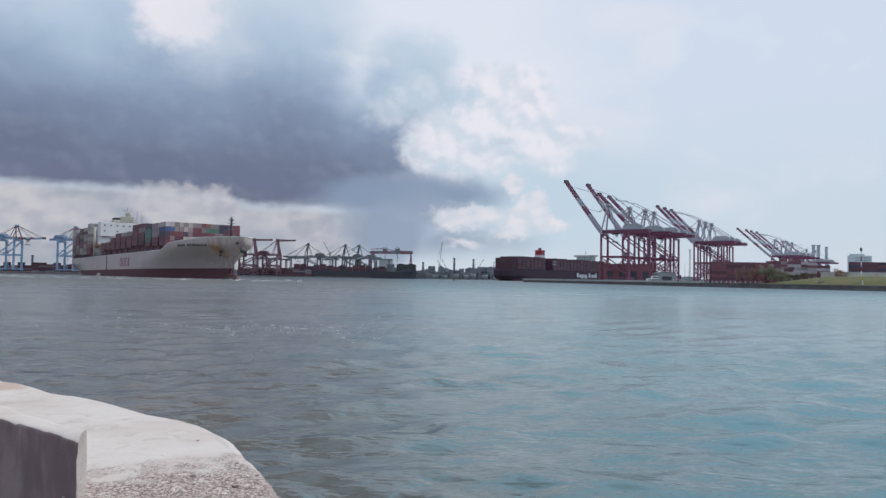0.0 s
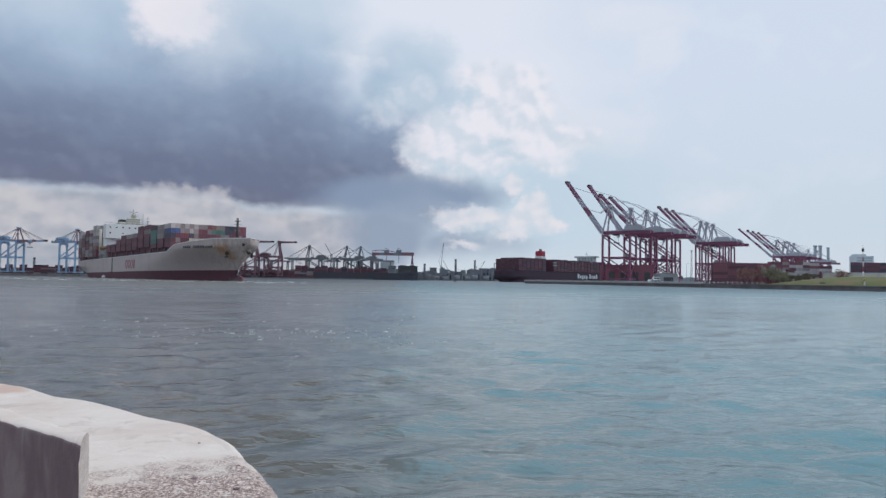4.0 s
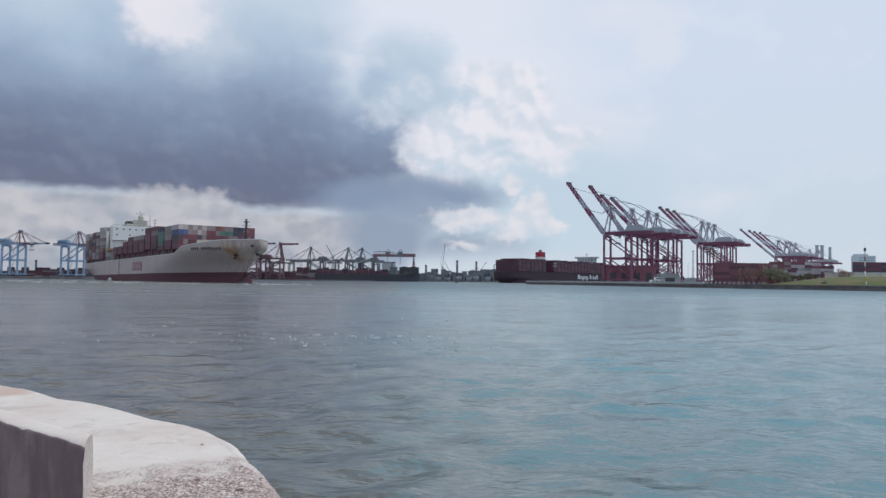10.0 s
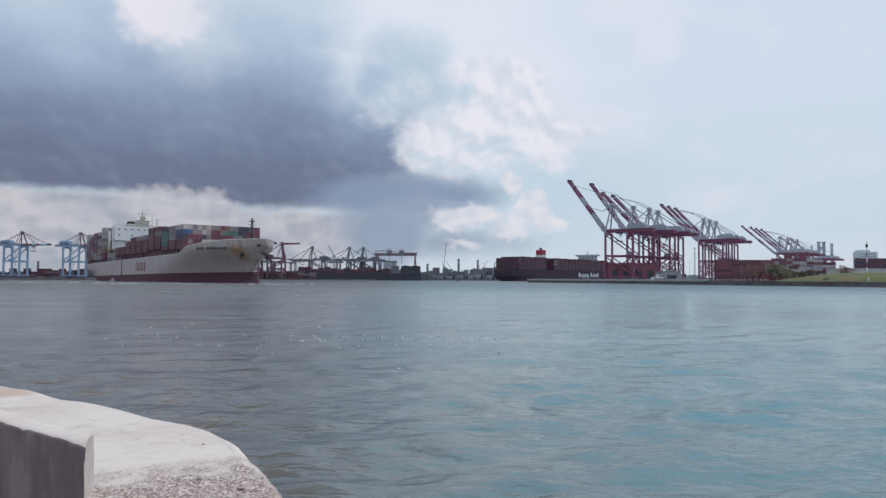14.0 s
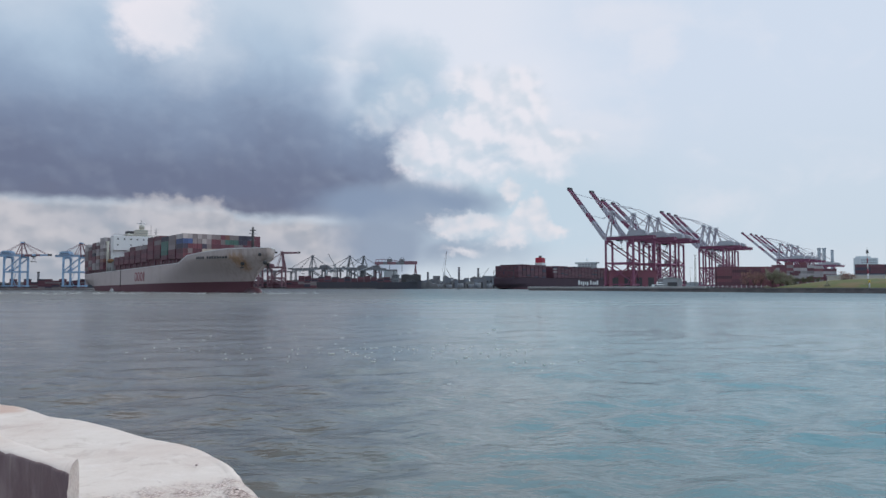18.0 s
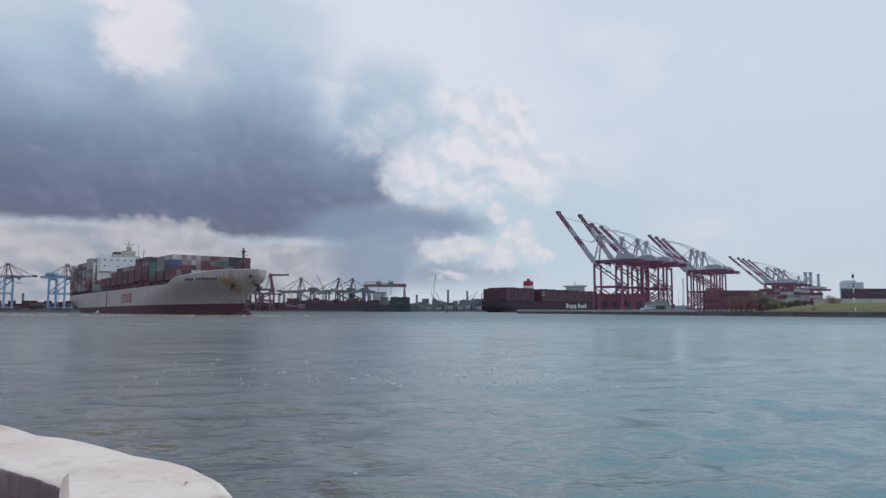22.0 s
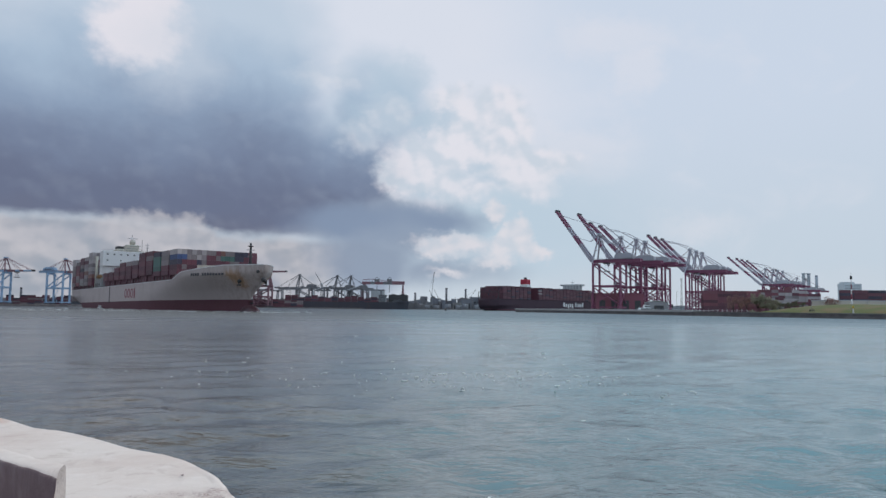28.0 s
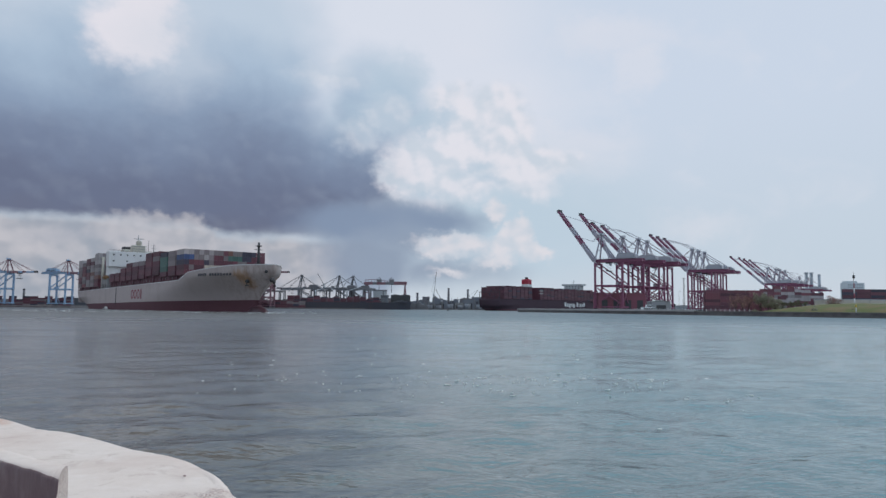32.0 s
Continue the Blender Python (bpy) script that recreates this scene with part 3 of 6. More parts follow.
# ---------------------------------------------------------------- sky backdrop
def build_sky():
    me = bpy.data.meshes.new("backdrop")
    na, ne = 96, 48
    verts, faces, uvs = [], [], []
    for j in range(ne + 1):
        el = -1.0 + 64.0 * (j / ne)
        dist = 4650.0 / (1.0 + max(el, 0) / 25.0 * 2.1)
        for i in range(na + 1):
            az = -80.0 + 160.0 * i / na
            a, e = radians(az), radians(el)
            verts.append((dist * math.cos(e) * math.sin(a), dist * math.cos(e) * math.cos(a), dist * math.sin(e)))
            uvs.append((i / na, j / ne))
    for j in range(ne):
        for i in range(na):
            k = j * (na + 1) + i
            faces.append((k, k + na + 1, k + na + 2, k + 1))
    me.from_pydata(verts, [], faces)
    layer = me.uv_layers.new(name="UVMap")
    for loop in me.loops:
        layer.data[loop.index].uv = uvs[loop.vertex_index]
    for p in me.polygons:
        p.use_smooth = True
    me.materials.append(M_SKY)
    return tagged(link("backdrop", me), "dark storm cloud and white cumulus over pale sky", "sky", kind="structure")


# ---------------------------------------------------------------- water
def wave_height(x, y, cell):
    """Harbour chop: many short waves from a wide fan of directions, those finer than the mesh left out."""
    rng = np.random.RandomState(7)
    z = np.zeros_like(x)
    for k in range(80):
        lam = 0.32 * (3.2 / 0.32) ** rng.rand()
        ang = radians(-84 + rng.randn() * 28)
        amp = 0.0048 * lam ** 0.95 * (0.5 + rng.rand())
        ph = rng.rand() * 6.283
        kk = 2 * math.pi / lam
        p = kk * (x * math.cos(ang) + y * math.sin(ang)) + ph
        fade = np.clip((lam / cell - 3.0) / 3.0, 0, 1)
        z += amp * fade * (np.sin(p) + 0.22 * np.cos(2 * p))
    return z


def build_water():
    az = np.concatenate([np.radians(np.arange(-180, -50, 6.0)), np.radians(np.arange(-50, 50, 0.16)), np.radians(np.arange(50, 180, 6.0))])
    r = [1.2]
    while r[-1] < 4800:
        r.append(r[-1] * 1.0125 + 0.004)
    r = np.array(r)
    A, Rr = np.meshgrid(az, r)
    x, y = Rr * np.sin(A), Rr * np.cos(A)
    cell = np.maximum(Rr * 0.0125, Rr * np.gradient(az)[None, :])
    z = wave_height(x, y, cell)
    na, nr = len(az), len(r)
    verts = np.stack([x, y, z], -1).reshape(-1, 3)
    i = np.arange(nr - 1)[:, None] * na
    j = np.arange(na)[None, :]
    j2 = (j + 1) % na
    quads = np.stack([i + j, i + na + j, i + na + j2, i + j2], -1).reshape(-1, 4)
    centre = len(verts)
    verts = np.vstack([verts, [[0, 0, 0]]])
    tris = np.stack([np.full(na, centre), np.arange(na), (np.arange(na) + 1) % na], -1)
    me = bpy.data.meshes.new("water")
    me.vertices.add(len(verts))
    me.vertices.foreach_set("co", verts.ravel())
    loops = np.concatenate([quads.ravel(), tris.ravel()])
    me.loops.add(len(loops))
    me.loops.foreach_set("vertex_index", loops)
    starts = np.concatenate([np.arange(len(quads)) * 4, len(quads) * 4 + np.arange(len(tris)) * 3])
    me.polygons.add(len(starts))
    me.polygons.foreach_set("loop_start", starts)
    me.polygons.foreach_set("use_smooth", np.ones(len(starts), dtype=bool))
    me.update(calc_edges=True)
    me.validate()
    me.materials.append(M_WATER)
    ob = tagged(link("water", me), "choppy grey-green harbour water with sun glitter", "water", kind="structure")
    # small white flecks standing in for sun glints, in the lee of the wall
    rng = random.Random(17)
    bm = bmesh.new()
    for k in range(190):
        d = rng.choice((31, 34.5, 36)) + rng.gauss(0, 1.2) if k < 130 else rng.gauss(52, 14)
        x, w = rng.choice((-15, -9.5, -7.5, -4.5, -3)) * d / 33 + rng.gauss(0, 1.8), min(0.11, 0.016 * math.exp(abs(rng.gauss(0, 1.0))))
        z = float(wave_height(np.array([x]), np.array([d]), np.array([d * 0.0125]))[0])
        ring = [(x + w * math.cos(a) * rng.uniform(0.6, 1.2), d + w * 0.35 * math.sin(a) * rng.uniform(0.6, 1.2)) for a in [math.tau * i / 6 for i in range(6)]]
        quad_prism(bm, [(px, py, z - 0.01) for px, py in ring], [(px, py, z + 0.02) for px, py in ring])
    # thin broken water out along the ship's way
    for k in range(340):
        d = rng.uniform(300, 470)
        x, w = rng.uniform(-0.66, -0.19) * d, rng.uniform(0.3, 1.5)
        ring = [(x + w * math.cos(a) * rng.uniform(0.6, 1.2), d + w * 0.5 * math.sin(a) * rng.uniform(0.6, 1.2)) for a in [math.tau * i / 6 for i in range(6)]]
        quad_prism(bm, [(px, py, -0.02) for px, py in ring], [(px, py, 0.10) for px, py in ring])
    flecks = part("glint_and_foam_flecks", bm, M_FOAM_GLINT, ob, "white flecks that stand for sun glints, and thin foam")
    flecks["kind"] = "stuff"
    return ob


# ---------------------------------------------------------------- land
def land(name, outline, top, mat, wall, label, bottom=-3.0):
    """A flat piece of land: paved top and a wet wall down into the water."""
    ob = thing(name, label, "land", kind="structure")
    bm = bmesh.new()
    bm.faces.new([bm.verts.new((x, y, top)) for x, y in outline])
    bmesh.ops.triangulate(bm, faces=bm.faces)
    part("paving", bm, mat, ob)
    bm = bmesh.new()
    lo = [bm.verts.new((x, y, bottom)) for x, y in outline]
    hi = [bm.verts.new((x, y, top - 0.004)) for x, y in outline]
    for k in range(len(lo)):
        k2 = (k + 1) % len(lo)
        bm.faces.new((lo[k], lo[k2], hi[k2], hi[k]))
    part("quay_wall", bm, wall, ob)
    return ob


def coping(parent, pts, top, w=1.2, h=0.45, mat=None):
    for (xa, ya), (xb, yb) in zip(pts[:-1], pts[1:]):
        bar("coping", mat or M_QUAY, parent, (xa, ya, top + h / 2 - 0.1), (xb, yb, top + h / 2 - 0.1), w, h)


SHORE = [(84, 700), (133, 585), (161, 435), (205, 326), (300, 215), (520, 120)]
RIGHT_LAND = SHORE[2:] + [(3800, 120), (3800, 1930), (1010, 1930), (172, 772), (162, 738), (216, 700), (212, 560), (172, 436)]
JETTY = SHORE[:3] + [(171, 436.5), (141, 588), (92, 703)]
LEFT_QUAY = [(-4300, 690), (-372, 735), (-425, 1140), (-4300, 1110)]
FAR_LAND = [(-4300, 1130), (-420, 1160), (-300, 1330), (-60, 1470), (-20, 1900), (900, 1955), (4300, 1955), (4300, 4400), (-4300, 4400)]


def ridge(name, x0, x1, y, height, seed, mat, label, n=60, depth=180):
    """A long low hill with an uneven crest."""
    bm = bmesh.new()
    rows = []
    for k in range(n + 1):
        x = x0 + (x1 - x0) * k / n
        e = math.sin(math.pi * k / n) ** 0.5
        hz = height * e * (0.55 + 0.6 * noise.noise((x / 130.0, seed, 0)) + 0.35 * noise.noise((x / 28.0, seed, 5)) + 0.18 * noise.noise((x / 9.0, seed, 9)))
        hz = max(hz, 0.5)
        rows.append([bm.verts.new((x, y + depth * d, 1.0 + hz * s)) for d, s in ((-0.5, 0), (-0.3, 0.55), (-0.1, 0.9), (0.1, 1.0), (0.5, 0.2))])
    for a, b in zip(rows[:-1], rows[1:]):
        for i in range(4):
            bm.faces.new((a[i], b[i], b[i + 1], a[i + 1]))
    me = to_mesh(name, bm, mat, True)
    return tagged(link(name, me), label, "hill", kind="structure")


def build_land():
    r = land("ground_right", RIGHT_LAND, 2.3, M_QUAY, M_QWALL, "paved quay and dark seawall across the harbour")
    coping(r, SHORE[2:5], 2.3)
    j = land("jetty", JETTY, 2.29, M_QUAY, M_QWALL, "long low stone jetty with a pale coping")
    coping(j, SHORE[:3], 2.29, 1.6, 1.3, M_COPING)
    f = land("ground_far", FAR_LAND, 2.1, M_QUAY, M_QWALL, "far container quays along the harbour")
    land("quay_left", LEFT_QUAY, 2.0, M_QUAY, M_QWALL, "long low quay below the blue cranes")
    ridge("hill", at_px(688, 1560), at_px(778, 1560), 1560, 40, 3.1, M_HILL, "dark wooded mound beside the shipyard", depth=90)
    ridge("hill", -2600, 2600, 4100, 75, 8.3, M_HAZED_RIDGE, "low distant ridge with haze put into its colour", n=160)
    ridge("hill", at_px(-220, 1900), at_px(240, 1900), 1900, 26, 5.5, M_HILL, "low dark tree line behind the far quay", depth=120)
    return r, f


# ---------------------------------------------------------------- seawall in the foreground
def edge_point(s):
    """Water-side edge of the wall, s from 0 (end by the viewer) to 1."""
    pts = [(3.3, -5.2), (1.75, -1.6), (0.95, 0.2), (0.42, 1.25), (-0.07, 2.24), (-0.36, 2.82), (-0.70, 3.29), (-0.89, 3.67), (-1.06, 3.99), (-1.235, 4.35), (-1.42, 4.60), (-1.64, 4.86), (-2.00, 5.10), (-2.47, 5.51), (-2.82, 5.77), (-3.10, 5.90), (-3.66, 6.39), (-4.12, 6.65), (-7.15, 8.62), (-12.0, 11.5)]
    f = s * (len(pts) - 1)
    i = min(int(f), len(pts) - 2)
    u = f - i
    p0, p1, p2, p3 = (Vector(pts[max(0, min(len(pts) - 1, k))]) for k in (i - 1, i, i + 1, i + 2))
    return 0.5 * ((2 * p1) + (p2 - p0) * u + (2 * p0 - 5 * p1 + 4 * p2 - p3) * u * u + (3 * p1 - p0 - 3 * p2 + p3) * u ** 3)


def build_seawall():
    """A broad, worn concrete cap: top sheet, rounded lip and outer face in one cast."""
    n, cols = 420, 34
    bm = bmesh.new()
    rows = []
    for i in range(n + 1):
        s = i / n
        p = edge_point(s)
        q = edge_point(min(1, s + 0.06)) - edge_point(max(0, s - 0.06))
        tng = q.normalized()
        inn = Vector((-tng.y, tng.x))      # away from the water
        if inn.dot(Vector((-1, -1))) < 0:
            inn = -inn
        wide = 0.84 + 2.1 * max(0.0, min(1.0, (s - 0.47) / 0.42))
        row = []
        prof = [(-0.10, -3.2), (-0.05, -0.9), (-0.015, -0.16), (-0.004, -0.06), (0.012, -0.016), (0.05, -0.001)]
        for d, z in prof:
            c = p + inn * d
            ragged = 1.0 if c.y < 4.2 else 0.35
            w = noise.noise((c.x * 1.4, c.y * 1.4, 1.5)) * 0.03 + ragged * (noise.noise((c.x * 5, c.y * 5, 3.5)) * 0.022 + noise.noise((c.x * 16, c.y * 16, z * 9)) * 0.016 + noise.noise((c.x * 40, c.y * 40, z * 20)) * 0.006)
            row.append(bm.verts.new((c.x + inn.x * w, c.y + inn.y * w, 1.6 + z + w * 0.5)))
        for k in range(1, cols + 1):
            d = 0.05 + wide * (k / cols) ** 1.25
            c = p + inn * d
            w = noise.noise((c.x * 1.3, c.y * 1.3, 4.0)) * 0.018 + noise.noise((c.x * 9, c.y * 9, 2.0)) * 0.005
            row.append(bm.verts.new((c.x, c.y, 1.6 + w)))
        row.append(bm.verts.new((c.x + inn.x * 0.02, c.y + inn.y * 0.02, 0.7)))
        rows.append(row)
    for a, b in zip(rows[:-1], rows[1:]):
        for k in range(len(a) - 1):
            bm.faces.new((a[k], b[k], b[k + 1], a[k + 1]))
    ob = link("seawall", to_mesh("seawall", bm, M_CONC, True))
    return tagged(ob, "sun-bleached concrete seawall with worn gravelly end", "seawall", kind="structure")


def build_landing():
    """The paved landing on which the viewer stands, behind the seawall and the parapet."""
    ob = thing("landing", "worn concrete landing behind the seawall", "pavement", kind="structure")
    outline = [(2.6, -5.4), (1.10, -1.7), (0.30, 0.1), (-0.25, 1.15), (-0.80, 2.15), (-1.42, 3.02), (-2.3, 3.72), (-3.9, 5.02), (-6.1, 6.8), (-12.0, 6.8), (-12.0, -9.0), (3.6, -9.0)]
    bm = bmesh.new()
    quad_prism(bm, [(x, y, -3.0) for x, y in outline], [(x, y, 1.0) for x, y in outline])
    part("slab", bm, M_CONC2, ob)
    return ob


def build_pit_marks():
    """A few flat dark lumps added on the cap in place of small pits."""
    rng = random.Random(3)
    for x, y, r in ((-1.435, 4.32, 0.009), (-1.205, 3.57, 0.017), (-0.955, 3.42, 0.013), (-1.06, 3.83, 0.006), (-0.90, 3.60, 0.007), (-1.30, 3.45, 0.006)):
        bm = bmesh.new()
        bmesh.ops.create_icosphere(bm, subdivisions=2, radius=1.0)
        k = rng.random() * 9
        for v in bm.verts:
            v.co *= 1 + 0.3 * noise.noise(v.co * 1.3 + Vector((k, 0, 0)))
            v.co = Vector((v.co.x * r * 1.5, v.co.y * r, v.co.z * r * 0.35))
        ob = link("pebble", to_mesh("pebble", bm, M_STAIN_SHADE, True), None, pose(x, y, 1.602, 0, 0, rng.uniform(0, 180)))
        tagged(ob, "small flat dark lump standing in for a pit", "stone", "stones on the seawall")


def build_parapet():
    """A low thin wall on the viewer's side of the cap: stained face darkened in colour for shade, broken pale top, end
    cut askew.
    """
    p = Vector((-1.560, 3.135))
    d = Vector((-0.795, 0.607))
    across = Vector((0.607, 0.795))
    thick, n = 0.135, 150
    bm = bmesh.new()
    rows = []
    section = [(0.03, -1.0), (0.022, -0.7), (0.015, -0.45), (0.010, -0.28), (0.005, -0.16), (0.002, -0.09), (0.0, -0.045), (0.0, -0.02), (0.006, -0.006), (0.02, 0.0),
               (0.05, 0.004), (0.085, 0.004), (0.115, 0.0), (0.128, -0.008), (0.135, -0.03), (0.138, -0.12), (0.14, -0.4)]
    for i in range(n + 1):
        s = 6.0 * (i / n) ** 1.7
        sag = 0.028 * noise.noise((s * 2.1, 3.0, 0.0)) - 0.012 * math.exp(-((s - 0.32) / 0.2) ** 2)
        bite = max(0.0, noise.noise((s * 7.0, 7.0, 0.0)) - 0.15) * 0.03 + max(0.0, noise.noise((s * 31.0, 2.0, 0.0)) - 0.2) * 0.012
        bite += 0.012 * math.exp(-s * 9.0)
        row = []
        for a, z in section:
            near_edge = max(0.0, 1 - abs(a - 0.006) / 0.03) if z > -0.06 else 0.0
            w = noise.noise((s * 1.4, z * 3, a * 9)) * 0.006 + noise.noise((s * 13.0, z * 15, a * 40)) * 0.004 + noise.noise((s * 45.0, z * 50, a * 90)) * 0.0015
            skew = 0.19 * (a / thick) * max(0.0, 1 - s / 0.5)
            ragged = 0.014 * noise.noise((a * 55, z * 14, 5.0)) - 0.01 * abs(z) if i == 0 else 0.0
            c = p + d * (s + skew + ragged) + across * (a + w + bite * near_edge * 0.5)
            row.append(bm.verts.new((c.x, c.y, 1.872 + z + (sag if z > -0.3 else 0) - bite * near_edge + w)))
        rows.append(row)
    # the face strips take the darker, shade-toned concrete
    for a, b in zip(rows[:-1], rows[1:]):
        for k in range(len(a) - 1):
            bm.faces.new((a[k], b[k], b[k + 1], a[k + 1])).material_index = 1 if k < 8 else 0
    end = bm.faces.new(rows[0])
    end.material_index = 2
    me = to_mesh("parapet", bm, M_CONC2, True)
    me.materials.append(M_STAIN_SHADE)
    me.materials.append(M_CHIPPED)
    me.polygons[len(me.polygons) - 1].use_smooth = False
    return tagged(link("parapet", me), "low concrete parapet with stained face darkened for shade, chipped top", "parapet", kind="structure")


# ---------------------------------------------------------------- containers
def container_mesh(name, mat, length=12.19):
    """A shipping container in one skin: corrugated walls set back between rails and corner posts."""
    hl, hw, h = length / 2, 1.22, 2.59
    n = 14 if length > 8 else 8
    plan = []
    for sx, sy, ax, cnt in ((-1, -1, 0, n), (1, -1, 1, 4), (1, 1, 0, n), (-1, 1, 1, 4)):
        for k in range(cnt):
            u = 1 - 2 * k / cnt
            x, y = (-u * hl * sx * -1, sy * hw) if ax == 0 else (sx * hl, u * hw * sy)
            dent = 0.0 if k == 0 else 0.10 if k % 2 else 0.03
            plan.append((x, y, dent, ax))
    bm = bmesh.new()
    rings = []
    for z, on in ((0, 0), (0.16, 0), (0.17, 1), (h - 0.15, 1), (h - 0.14, 0), (h, 0)):
        ring = []
        for x, y, dent, ax in plan:
            dx, dy = (0, dent) if ax == 0 else (dent * 0.5, 0)
            ring.append(bm.verts.new((x - math.copysign(dx * on, x), y - math.copysign(dy * on, y), z)))
        rings.append(ring)
    m = len(plan)
    for lo, hi in zip(rings[:-1], rings[1:]):
        for k in range(m):
            bm.faces.new((lo[k], lo[(k + 1) % m], hi[(k + 1) % m], hi[k]))
    bm.faces.new(rings[-1])
    bm.faces.new(rings[0][::-1])
    return to_mesh(name, bm, mat)


BOXES = [container_mesh("container", p) for p in BOX_PAINTS]
SHORT_BOXES = [container_mesh("container", p, 6.06) for p in BOX_PAINTS]
MAROON, RED_, GREY_, WHITE_, GREEN_, BLUE_, ORANGE_, NAVY_, DARK_ = range(9)
MIXED = [MAROON] * 9 + [RED_] * 2 + [GREY_] * 5 + [WHITE_, GREEN_, NAVY_, ORANGE_]
# the foremost bay, top tiers, from the near side of the ship to the far side
BAY_TOP = [WHITE_, WHITE_, GREY_, WHITE_, GREY_, WHITE_, GREY_, GREY_, MAROON, ORANGE_, GREY_, GREY_, NAVY_, NAVY_, NAVY_, MAROON, MAROON]
BAY_SECOND = [BLUE_, BLUE_, GREY_, GREY_, WHITE_, GREY_, MAROON, MAROON, GREY_, GREEN_, GREEN_, GREEN_, NAVY_, NAVY_, MAROON, MAROON, MAROON]


# ---------------------------------------------------------------- ship under way
SHIP_HEADING = -53.5
SHIP_MID = (-83.05 - 150 * math.cos(radians(53.5)), 340.0 + 150 * math.sin(radians(53.5)))
SHIP_LEN = 326.0


def ship_deck(s):
    if s < 60:
        return 21.8 if s < 26 else 21.8 - 2.4 * (s - 26) / 34
    if s < 73:
        return 19.4 - 3.6 * (s - 60) / 13
    return 15.8 - 2.5 * (s - 73) / 253


def ship_stem(z):
    """How far aft of the stem head the cutwater lies at height z."""
    pts = ((-2.0, 24.2), (1.5, 23.8), (4.4, 23.0), (6.4, 21.4), (10.0, 17.6), (12.8, 13.2), (18.0, 6.4), (21.0, 5.5), (30.0, 5.5))
    for (za, sa), (zb, sb) in zip(pts[:-1], pts[1:]):
        if z <= zb:
            return sa + (sb - sa) * max(0.0, z - za) / (zb - za)
    return 5.5


def ship_half(s, z):
    """Half breadth at s metres aft and z above the water; plating is upright above the knuckle."""
    zk = min(z, 17.0)
    zz = max(0.0, min(1.0, zk / 20.0))
    run = 112 - 63 * zz ** 1.3
    u = max(0.0, min(1.0, (s - ship_stem(z)) / run))
    b = 21.4 * math.sin(u * math.pi / 2) ** (0.95 - 0.22 * zz)
    if s > 265:
        b *= 1 - (0.55 - 0.5 * min(1, z / 9)) * ((s - 265) / 61) ** 2
    return b


def hull_band(bm, z_low, z_high, stations, levels):
    """Plating of both sides between two heights, given as functions of the station."""
    for sy in (-1, 1):
        rows = []
        for s in stations:
            row = []
            lo, hi = z_low(s), z_high(s)
            for k in range(levels + 1):
                z = lo + (hi - lo) * k / levels
                ss = max(s, ship_stem(z))
                row.append(bm.verts.new((150 - ss, sy * ship_half(ss, z), z)))
            rows.append(row)
        for a, b in zip(rows[:-1], rows[1:]):
            for k in range(levels):
                if len({tuple(round(c, 3) for c in v.co) for v in (a[k], b[k], b[k + 1], a[k + 1])}) == 4:
                    bm.faces.new((a[k], b[k], b[k + 1], a[k + 1]))
    bmesh.ops.remove_doubles(bm, verts=bm.verts, dist=0.01)


